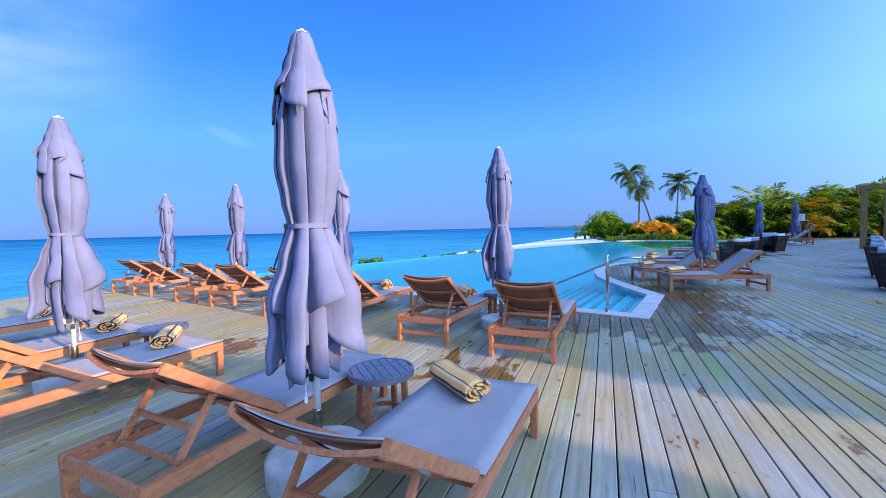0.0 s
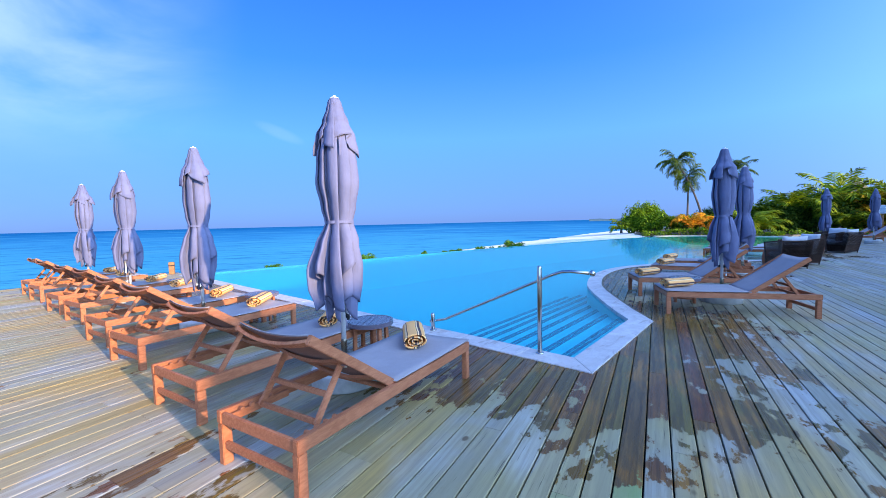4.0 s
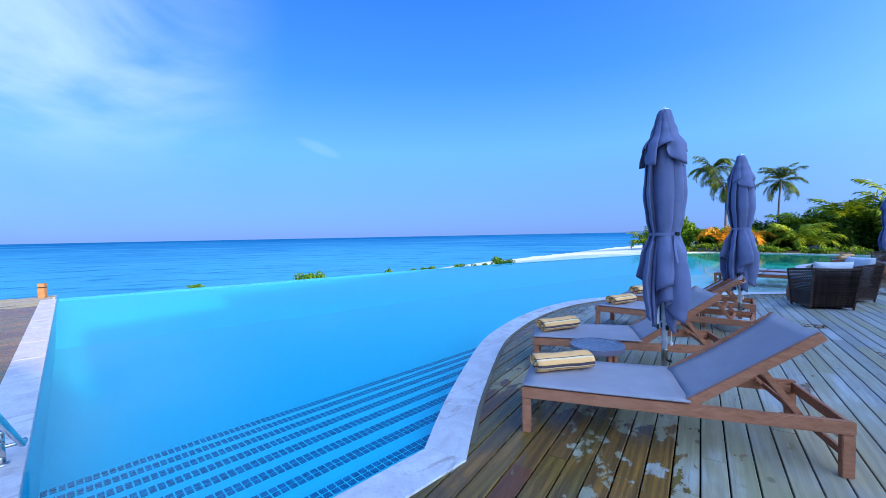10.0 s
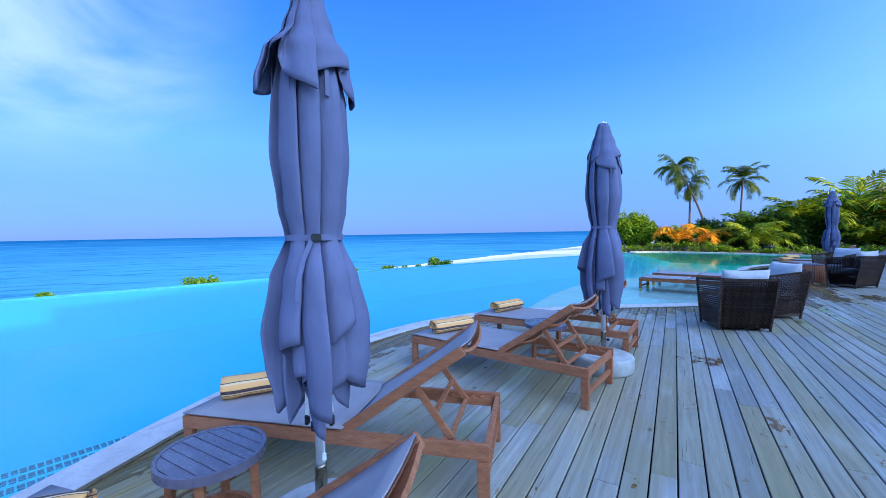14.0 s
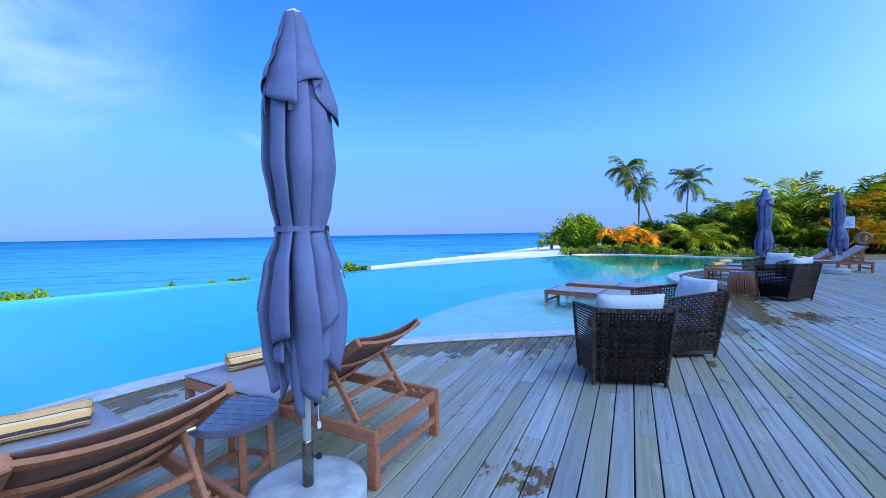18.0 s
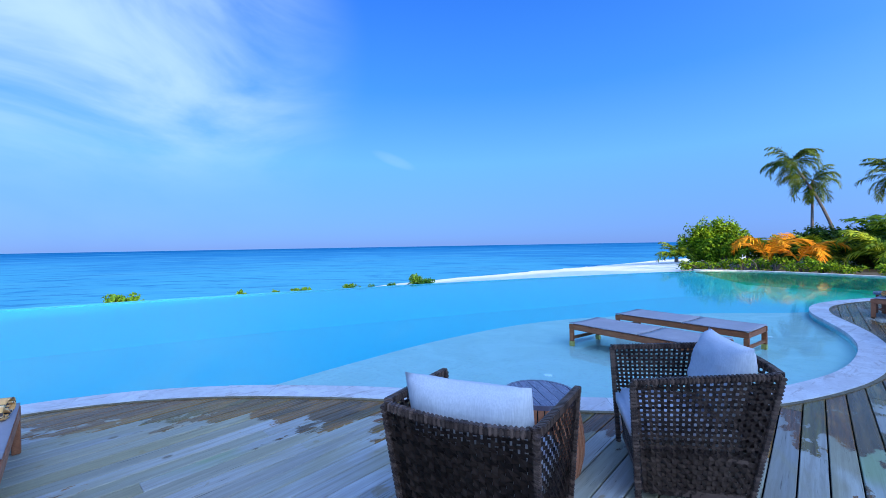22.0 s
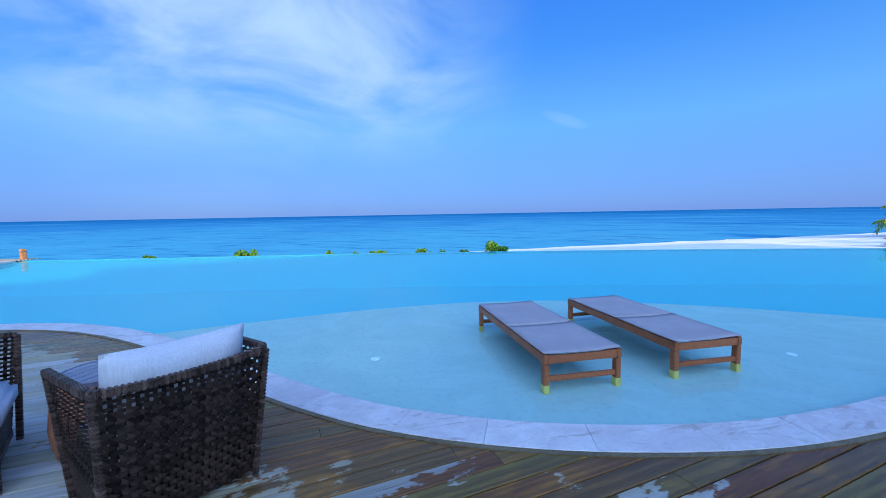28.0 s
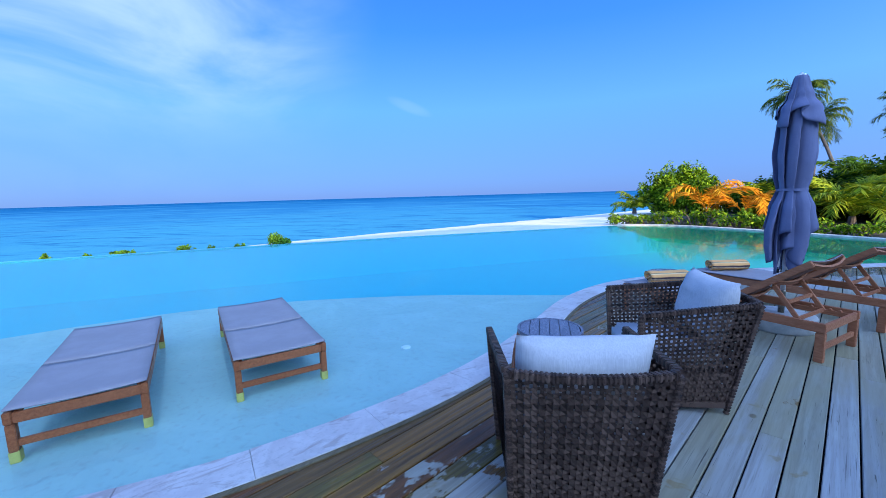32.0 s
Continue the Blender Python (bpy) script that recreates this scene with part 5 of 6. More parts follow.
def umbrella(seed, label, skirt=0.24, tie=1.605, cap=1.0, belly=1.0):
    """A furled square parasol: a vent cap, the canopy tied round its middle and a loose, deeply folded hem. skirt: how far the hem stands out."""
    rng = random.Random(seed)
    ob = thing("parasol", label, "parasol", "furled parasols")
    TOP = 2.80
    bm = bmesh.new()
    tube(bm, [(0, 0, 0.43), (0, 0, 2.74)], 0.024, 16)
    part("pole", bm, M_POLE, ob, "white enamelled pole", True)
    bm = bmesh.new()
    tube(bm, [(0, 0, 0.15), (0, 0, 0.425), (0, 0, 0.44)], [0.031, 0.031, 0.027], 16)
    sleeve = part("base_tube", bm, M_BRASS, ob, "bronze base tube", True)
    bm = bmesh.new()
    tube(bm, [(0.028, 0, 0.33), (0.058, 0, 0.33)], 0.007, 8)
    lathe(bm, [(0.016, 0.318), (0.018, 0.33), (0.016, 0.342)], 10, 0.06, 0)
    part("clamp_screw", bm, M_DARK, sleeve)
    bm = bmesh.new()
    lathe(bm, [(0.315, 0.0), (0.325, 0.015), (0.325, 0.145), (0.317, 0.163), (0.29, 0.172), (0.05, 0.176)], 44)
    part("base", bm, M_CONCRETE, ob, "round grey concrete base", True)
    bm = bmesh.new()
    lathe(bm, [(0.044, TOP - 0.026), (0.046, TOP - 0.018), (0.040, TOP - 0.010), (0.014, TOP - 0.004), (0.012, TOP + 0.010), (0.004, TOP + 0.014)], 18)
    part("finial", bm, M_POLE, ob, "flat white top cap", True)
    bm = bmesh.new()
    lathe(bm, [(0.034, 0.92), (0.048, 0.94), (0.048, 1.00), (0.036, 1.03)], 16)
    part("runner", bm, M_POLE, ob, "white sliding hub", True)
    for k in range(8):                                  # folded ribs, the corner ones longer
        a = k * math.tau / 8 + 0.3
        low = 0.66 if k % 2 else 1.18
        c, s = math.cos(a), math.sin(a)
        bm = bmesh.new()
        beam(bm, (0.046 * c, 0.046 * s, 2.3), (0.062 * c, 0.062 * s, low + rng.uniform(0, 0.06)), 0.012, 0.022, 0.002, up=(c, s, 0))
        rib = part("rib", bm, M_POLE, ob)
        if k % 2:
            bm = bmesh.new()
            box(bm, (0.020, 0.028, 0.05), pose(0.064 * c, 0.064 * s, low, 0, 0, math.degrees(a)), 0.004)
            part("rib_end", bm, M_DARK, rib)

    wide = skirt / 1.38
    body = [(2.66, 0.070), (2.45, 0.122), (2.20, 0.148 * belly), (1.98, 0.154 * belly), (tie + 0.15, 0.136), (tie + 0.03, 0.116), (tie, 0.111), (tie - 0.05, 0.120), (tie - 0.20, 0.158), (tie - 0.46, wide), (0.98, 0.97 * wide), (0.80, (0.84 if skirt < 0.3 else 1.08) * wide), (0.60, (0.70 if skirt < 0.3 else 1.12) * wide)]
    deep = [(2.66, 0.07), (2.35, 0.18), (1.95, 0.235), (tie + 0.06, 0.22), (tie, 0.16), (tie - 0.10, 0.30), (tie - 0.40, 0.40), (0.9, 0.38), (0.5, 0.34)]
    loose = [(tie, 0.0), (tie - 0.30, 0.8), (0.9, 1.0)]
    bm = bmesh.new()
    folded_cloth(bm, rng, 2.66, 1.14, 0.74, lambda z: tween(body, z), lambda z: tween(deep, z), 0.85, lambda z: tween(loose, z), 44, seed)
    part("canopy", bm, M_CANOPY, ob, smooth=True)
    bm = bmesh.new()
    under = [(tie - 0.02, 0.085), (tie - 0.30, 0.46 * wide + 0.03), (tie - 0.62, 0.72 * wide), (0.6, 0.62 * wide)]
    folded_cloth(bm, rng, tie - 0.03, 0.92, 0.64, lambda z: tween(under, z), lambda z: 0.30, 1.0, lambda z: tween(loose, z), 24, seed + 9)
    part("canopy_lining", bm, M_CANOPY, ob, smooth=True)
    hood = [(TOP - 0.02, 0.046), (TOP - 0.06, 0.064), (TOP - 0.12, 0.078), (2.56, 0.116), (2.42, 0.160 * cap), (2.28, 0.186 * cap), (2.1, 0.195 * cap)]
    bm = bmesh.new()
    folded_cloth(bm, rng, TOP - 0.022, 2.40, 2.22, lambda z: tween(hood, z), lambda z: tween([(TOP, 0.02), (2.6, 0.07), (2.35, 0.11), (2.2, 0.11)], z), 0.5, lambda z: tween([(2.65, 0.0), (2.3, 0.8)], z), 18, seed + 5)
    part("vent_cap", bm, M_CANOPY, ob, smooth=True)
    bm = bmesh.new()
    n, ph = 48, rng.uniform(0, 6)
    rr = lambda t: 0.130 + 0.005 * math.sin(5 * t + ph)
    for k in range(n):
        a, b = k * math.tau / n, (k + 1) * math.tau / n
        prism(bm, [(r * math.cos(q), r * math.sin(q)) for r, q in ((rr(a), a), (rr(a) + 0.005, a), (rr(b) + 0.005, b), (rr(b), b))], tie - 0.014, tie + 0.014)
    bmesh.ops.remove_doubles(bm, verts=bm.verts, dist=0.0005)
    strap = part("tie_strap", bm, M_CANOPY, ob, "cloth strap tied round the canopy")
    bm = bmesh.new()
    box(bm, (0.022, 0.045, 0.036), pose(0.141, 0, tie), 0.004)
    part("buckle", bm, M_DARK, strap, "black buckle")
    bm = bmesh.new()
    line = [Vector((0.141, -0.02, tie - 0.01)), Vector((0.168, -0.06, tie - 0.10)), Vector((0.205, -0.085, tie - 0.20)), Vector((0.228, -0.09, tie - 0.27))]
    for p, q in zip(line, line[1:]):
        beam(bm, p, q + (q - p) * 0.04, 0.022, 0.004, 0.0, up=(1, -0.4, 0))
    part("strap_end", bm, M_CANOPY, strap)
    for k in range(6):
        a = 0.4 + k * math.tau / 6
        c, s = math.cos(a), math.sin(a)
        bm = bmesh.new()
        pts = [(0.165 * c, 0.165 * s, 2.38), (0.172 * c, 0.172 * s, 2.30), (0.170 * c, 0.170 * s, 2.22)]
        for p, q in zip(pts, pts[1:]):
            beam(bm, p, q, 0.022, 0.004, 0.0, up=(c, s, 0))
        part("vent_strap", bm, M_CANOPY, ob)
    bm = bmesh.new()
    tube(bm, [(0.05, 0.01, 0.95), (0.062, 0.012, 0.7), (0.066, 0.012, 0.52)], 0.003, 6)
    cord = part("pull_cord", bm, M_POLE, ob)
    bm = bmesh.new()
    lathe(bm, [(0.006, 0.48), (0.012, 0.49), (0.010, 0.52)], 10, 0.066, 0.012)
    part("cord_toggle", bm, M_POLE, cord)
    return ob


# ---- rattan armchairs ----
def woven(bm, a, b, c, d, nu, nv, wide=0.62, lift=0.004, close=0.0):
    """Over-and-under strips on the quad a b c d (a bottom left, b bottom right, c top right, d top left). close: share of the height, from below, with wide strips."""
    a, b, c, d = map(Vector, (a, b, c, d))
    nrm = ((b - a).cross(d - a)).normalized()

    def at(u, v):
        return (a * (1 - u) + b * u) * (1 - v) + (d * (1 - u) + c * u) * v

    for i in range(nu):
        u = (i + 0.5) / nu
        verts = []
        for j in range(nv + 1):
            v = j / nv
            w = (0.5 * wide / nu) * (1.45 if v < close else 1.0)
            off = nrm * lift * (1 if (i + j) % 2 else -1)
            verts.append((bm.verts.new(at(u - w, v) + off), bm.verts.new(at(u + w, v) + off)))
        for p, q in zip(verts, verts[1:]):
            bm.faces.new((p[0], p[1], q[1], q[0]))
    for j in range(nv):
        v = (j + 0.5) / nv
        verts = []
        w = (0.5 * wide / nv) * (1.5 if v < close else 1.0)
        for i in range(nu + 1):
            u = i / nu
            off = nrm * lift * (-1 if (i + j) % 2 else 1)
            verts.append((bm.verts.new(at(u, v - w) + off), bm.verts.new(at(u, v + w) + off)))
        for p, q in zip(verts, verts[1:]):
            bm.faces.new((p[0], p[1], q[1], q[0]))
    return bm


def pillow(bm, w, h, t, m, seed=0, n=14):
    """A soft scatter cushion, standing in x and z."""
    rows = []
    for side in (1, -1):
        grid = []
        for i in range(n + 1):
            row = []
            for j in range(n + 1):
                u, v = -1 + 2 * i / n, -1 + 2 * j / n
                puff = ((1 - u ** 4) * (1 - v ** 4)) ** 0.75
                pinch = 1 - 0.05 * (u * u * v * v) + 0.0
                x = 0.5 * w * u * (1 - 0.05 * (1 - v * v) + 0.0) * pinch
                z = 0.5 * h * v * (1 - 0.12 * (1 - u * u)) * pinch
                y = side * 0.5 * t * puff + (0.016 * noise.noise((3 * u + seed, 4 * v, side)) + 0.009 * math.sin(9 * (abs(u) + abs(v))) * (abs(u * v)) ** 0.5) * puff
                row.append(bm.verts.new(m @ Vector((x, y if puff > 0 else 0.0, z))))
            grid.append(row)
        for i in range(n):
            for j in range(n):
                q = (grid[i][j], grid[i + 1][j], grid[i + 1][j + 1], grid[i][j + 1])
                bm.faces.new(q if side < 0 else q[::-1])
    bmesh.ops.remove_doubles(bm, verts=bm.verts, dist=0.0008)
    return bm


def wrapped(bm, p, q, wide, tall, step=0.022):
    """A rail wound round with flat strands, from p to q."""
    p, q = Vector(p), Vector(q)
    beam(bm, p, q, wide, tall, 0.008)
    y = (q - p).normalized()
    x = y.cross(Vector((0, 0, 1)) if abs(y.z) < 0.8 else Vector((0, 1, 0))).normalized()
    n = max(2, int((q - p).length / step))
    for i in range(n):
        mm = Matrix((x, y, x.cross(y))).transposed().to_4x4()
        mm.translation = p + (q - p) * ((i + 0.5) / n)
        box(bm, (wide + 0.007, step * 0.80, tall + 0.007), mm @ pose(0, 0, 0, 0, 0, 14), 0.004)


def armchair(label):
    """A tub armchair of dark woven rattan; it faces +y, back at y = 0."""
    ob = thing("rattan_armchair", label, "armchair", "rattan armchairs on the deck")
    HB, HF, wb, low = 0.815, 0.745, 0.345, 0.045
    A, B = Vector((-wb, 0.0, low)), Vector((wb, 0.0, low))
    D, C = Vector((-0.375, -0.165, HB)), Vector((0.375, -0.165, HB))
    E, F = Vector((-0.365, 0.56, low)), Vector((0.365, 0.56, low))
    G, I = Vector((-0.43, 0.63, HF)), Vector((0.43, 0.63, HF))
    db = 0.56
    A2, B2, C2, D2 = A + Vector((0.006, 0, 0)), B - Vector((0.006, 0, 0)), C - Vector((0.010, 0.004, 0)), D + Vector((0.010, -0.004, 0))
    for name, q, nu, nv, cl in (("back_panel", (A2, B2, C2, D2), 22, 24, 0.84), ("side_panel", (E, A, D, G), 22, 24, 0.36), ("side_panel", (B, F, I, C), 22, 24, 0.36)):
        bm = bmesh.new()
        woven(bm, *q, nu, nv, 0.58, 0.0055, cl)
        bmesh.ops.solidify(bm, geom=bm.faces[:], thickness=0.003)
        tagged(part(name, bm, M_RATTAN, ob), kind="stuff")
    bm = bmesh.new()
    woven(bm, Vector((-wb, db, low)), Vector((wb, db, low)), Vector((wb + 0.03, db + 0.02, 0.32)), Vector((-wb - 0.03, db + 0.02, 0.32)), 26, 10, 0.95)
    tagged(part("front_panel", bm, M_RATTAN, ob), kind="stuff")
    bm = bmesh.new()
    rim = [G, D + Vector((-0.004, 0.04, 0.0)), D + Vector((0.03, -0.004, 0.0)), D.lerp(C, 0.27) + Vector((0, -0.03, -0.006)), D.lerp(C, 0.5) + Vector((0, -0.038, -0.008)), D.lerp(C, 0.73) + Vector((0, -0.03, -0.006)), C + Vector((-0.03, -0.004, 0.0)), C + Vector((0.004, 0.04, 0.0)), I]
    for p, q in zip(rim, rim[1:]):
        wrapped(bm, p, q + (q - p).normalized() * 0.008, 0.034, 0.032)
    part("rim", bm, M_RATTAN, ob)
    for a, b in ((A, D), (B, C)):
        bm = bmesh.new()
        wrapped(bm, a + Vector((0, 0, -low)), b, 0.026, 0.026)
        part("back_post", bm, M_RATTAN, ob)
    for sx, g in ((-1, G), (1, I)):
        bm = bmesh.new()
        wrapped(bm, (sx * 0.375, db + 0.035, 0.0), g, 0.032, 0.032)
        part("front_leg", bm, M_RATTAN, ob)
    bm = bmesh.new()
    box(bm, (2 * wb + 0.03, db, 0.05), pose(0, db / 2 + 0.01, low + 0.025), 0.006)
    box(bm, (2 * wb + 0.04, db, 0.03), pose(0, db / 2 + 0.0, 0.30), 0.006)
    part("seat_frame", bm, M_RATTAN, ob)
    bm = bmesh.new()
    box(bm, (2 * wb - 0.03, db + 0.06, 0.15), pose(0, db / 2 + 0.035, 0.39), 0.04)
    part("seat_cushion", bm, M_CUSHION, ob, "off-white seat cushion", True)
    bm = bmesh.new()
    pillow(bm, 0.68, 0.52, 0.225, pose(0, 0.022, 0.715, 15, 0, 2), 1)
    part("back_pillow", bm, M_CUSHION, ob, "soft off-white back pillow", True)
    return ob

# ---- placing the furniture ----
def heading(az):
    """Turn a thing so that its +y looks az degrees clockwise of the world's +y."""
    return -az


def seat_lounger(template, corner, az, side, z=0.0):
    """The pose of a lounger whose head leg on that side (-1 left, 1 right) stands at corner."""
    a = radians(az)
    right = Vector((math.cos(a), -math.sin(a), 0))
    c = Vector((*corner, z)) - right * side * LW / 2
    return pose(c.x, c.y, z, 0, 0, heading(az))


LOUNGERS_SEA = [(1.81, 4.58), (0.59, 5.36), (-0.97, 6.45), (-2.19, 7.22), (-3.87, 8.36), (-5.14, 9.07), (-7.05, 10.25), (-8.25, 10.98)]
LOUNGERS_FRONT = [(0.38, 1.16), (-0.87, 1.94), (-2.80, 2.60), (-4.05, 3.36), (-5.95, 4.35)]
LOUNGERS_POOL = [((7.83, 8.99), -81.8), ((7.98, 10.70), -85.6), ((8.80, 12.06), -60.4), ((9.54, 13.42), -64.5), ((19.11, 22.62), -52), ((20.05, 23.80), -52), ((23.9, 25.4), -72), ((24.6, 27.0), -72)]

base_lounger = lounger("sun-warmed teak sun lounger with a raised taupe sling back", group="loungers in rows facing the sea")
base_towel = towel()
base_table = side_table()


def lay_towel(m, first, across=0.0, shift=0.0):
    """A towel near the foot of a lounger that stands at m."""
    turn = pose(shift, LL - 0.28, LH - 0.001, 0, 0, across)
    if first:
        base_towel.matrix_world = m @ turn
        return base_towel
    return copy_thing(base_towel, m @ turn)


for i, c in enumerate(LOUNGERS_SEA):
    m = seat_lounger(base_lounger, c, 25 + (0.8 if i % 2 else -0.5), 1)
    if i == 0:
        base_lounger.matrix_world = m
    else:
        copy_thing(base_lounger, m)
    lay_towel(m, i == 0, across=-52 + 6 * math.sin(3 * i), shift=-0.07)
for i, c in enumerate(LOUNGERS_FRONT):
    m = seat_lounger(base_lounger, c, 25, 1)
    ob = copy_thing(base_lounger, m)
    tagged(ob, "teak sun lounger with a raised back on the sunlit deck", group="loungers in the landward row")
    lay_towel(m, False, across=-36 + 5 * math.sin(2 * i), shift=-0.12)
for i, (c, az) in enumerate(LOUNGERS_POOL):
    m = seat_lounger(base_lounger, c, az, -1)
    ob = copy_thing(base_lounger, m)
    tagged(ob, "shaded teak sun lounger with a raised back beside the pool", group="loungers along the pool curve")
    lay_towel(m, False, across=(-60, -52, -21, -18, -25, -30, -30, -30)[i], shift=(0.11, 0.05, 0.03, 0.12)[i % 4])

TABLES = [(0.05, 3.30), (1.50, 7.02), (-0.95, 8.85), (-3.95, 10.65), (-2.90, 4.95), (6.52, 10.36), (8.60, 13.52), (18.05, 24.45)]
base_table.matrix_world = pose(*TABLES[0], 0, 0, 0, 25)
for i, p in enumerate(TABLES[1:]):
    copy_thing(base_table, pose(*p, 0, 0, 0, 17 * i))

# ---- parasols: sunlit ones over the sea rows, shaded ones round the pool ----
PARASOLS = [((1.44, 6.31), 100, 1), ((-1.52, 8.18), 140, 2), ((-4.6, 10.05), 250, 3), ((-7.71, 11.95), 40, 2), ((-0.254, 2.636), 200, 6), ((-3.30, 4.20), 75, 6), ((7.15, 10.33), -60, 4), ((9.205, 13.215), 20, 5), ((19.12, 23.72), 120, 4), ((22.6, 25.3), 200, 5)]
CUT = {1: (0.27, 1.60, 1.08, 1.10), 2: (0.255, 1.605, 1.10, 1.02), 3: (0.255, 1.605, 1.06, 1.02), 4: (0.25, 1.575, 1.24, 1.0), 5: (0.255, 1.62, 0.98, 1.03), 6: (0.30, 1.605, 1.12, 1.05)}      # hem, tie, cap and belly of each kind
made = {}
for (x, y), turn, kind in PARASOLS:
    m = pose(x, y, 0, 0, 0, turn)
    if kind not in made:
        made[kind] = umbrella(10 + kind, "furled grey-lilac cloth parasol on a round concrete base", *CUT[kind])
        made[kind].matrix_world = m
    else:
        copy_thing(made[kind], m)

# ---- daybeds in the shallow water ----
bed = lounger("flat teak daybed with taupe slings standing in shallow water", True, "daybeds on the shelf", M_TEAK_WET)
bed.matrix_world = pose(13.84, 19.49, SHELF_Z, 0, 0, 56.5)
copy_thing(bed, pose(14.60, 20.66, SHELF_Z, 0, 0, 56.5))

# ---- armchairs and drums ----
chair = armchair("dark brown woven rattan armchair with off-white cushions")
chair.matrix_world = pose(11.737, 15.154, 0, 0, 0, -5)
copy_thing(chair, pose(13.106, 16.458, 0, 0, 0, 96))
copy_thing(chair, pose(17.24, 20.03, 0, 0, 0, 19))
copy_thing(chair, pose(18.03, 21.68, 0, 0, 0, 106))
for x, y, r in ((10.15, 8.75, -118), (11.95, 10.6, -118), (14.1, 12.6, -118), (16.3, 14.7, -118)):
    tagged(copy_thing(chair, pose(x, y, 0, 0, 0, r)), "dark rattan armchair with pale cushions in a row", group="row of armchairs at the landward side")
drum = drum_stool()
drum.matrix_world = pose(11.93, 16.24, 0, 0, 0, 30)
copy_thing(drum, pose(16.89, 21.3, 0, 0, 0, 10))

# ---- unseen building added behind the walk, its blocks shaped to shade the deck ----
house = thing("house", "unseen plastered pavilion with roofs, added behind the deck to shade it", "building", kind="structure")


def block(name, a, b, deep, high, roof):
    d = (Vector((*b, 0)) - Vector((*a, 0)))
    out = Vector((d.y, -d.x, 0)).normalized() * deep
    q = [Vector((*a, 0)), Vector((*a, 0)) + out, Vector((*b, 0)) + out, Vector((*b, 0))]
    bm = bmesh.new()
    prism(bm, [(p.x, p.y) for p in q][::1], -1.2, high)
    bmesh.ops.recalc_face_normals(bm, faces=bm.faces)
    part("wall", bm, M_WALL, house)
    bm = bmesh.new()
    e = [p + Vector((0, 0, high)) for p in q]
    mid = (e[0] + e[1]) / 2 + Vector((0, 0, roof)), (e[2] + e[3]) / 2 + Vector((0, 0, roof))
    v = [bm.verts.new(p) for p in e] + [bm.verts.new(p) for p in mid]
    for f in ((0, 4, 5, 3), (1, 2, 5, 4), (0, 1, 4), (2, 3, 5), (0, 3, 2, 1)):
        bm.faces.new([v[i] for i in f])
    part("roof", bm, M_THATCH, house)


# heights and corners are set by where the shadow edges should fall
block("shade_porch", (15.14, -10.86), (17.76, -8.41), 8, 5.95, 0.4)
block("low", (18.82, -7.35), (20.19, -4.5), 8, 6.4, 0.2)
block("middle", (20.61, -3.98), (22.05, -0.95), 8, 7.2, 0.2)
block("high", (22.09, -0.86), (36.93, 24.58), 10, 7.7, 0.5)


# ---- planting ----
def frond(bm, base, az, lift, length, droop, leaflets=46, lw=0.024, ll=0.21, seed=0, hang=0.6):
    """A palm leaf: an arching midrib with two rows of narrow hanging leaflets."""
    rng = random.Random(seed)
    c, s = math.cos(az), math.sin(az)
    pts = []
    for i in range(9):
        t = i / 8
        e = lift - droop * t * t
        if i == 0:
            p = Vector(base)
        else:
            p = pts[-1] + Vector((c * math.cos(e), s * math.cos(e), math.sin(e))) * (length / 8)
        pts.append(p)
    tube(bm, pts, [0.022 * (1 - 0.85 * i / 8) * (length / 2.5) for i in range(9)], 4, False)
    side = Vector((-s, c, 0))
    for k in range(leaflets):
        t = 0.14 + 0.86 * (k + 0.5) / leaflets
        i = min(7, int(t * 8))
        p = pts[i].lerp(pts[i + 1], t * 8 - i)
        fwd = (pts[i + 1] - pts[i]).normalized()
        size = ll * length * (0.45 + 0.9 * math.sin(math.pi * min(1, 0.12 + 0.88 * t)) ** 0.7) * rng.uniform(0.8, 1.1)
        for sgn in (-1, 1):
            out = (side * sgn * rng.uniform(0.6, 1.0) + fwd * rng.uniform(0.6, 1.2) + Vector((0, 0, rng.uniform(-0.5, 0.25)))).normalized()
            mid = p + out * size * 0.55 + Vector((0, 0, -0.05 * size))
            tip = p + out * size * rng.uniform(0.9, 1.1) + Vector((0, 0, -size * rng.uniform(0.10, hang)))
            w = fwd * lw * length * 0.5
            a, b = bm.verts.new(p - w * 0.5), bm.verts.new(p + w * 0.5)
            d, e = bm.verts.new(mid - w), bm.verts.new(mid + w)
            f = bm.verts.new(tip)
            bm.faces.new((a, b, e, d))
            bm.faces.new((d, e, f))
    return bm


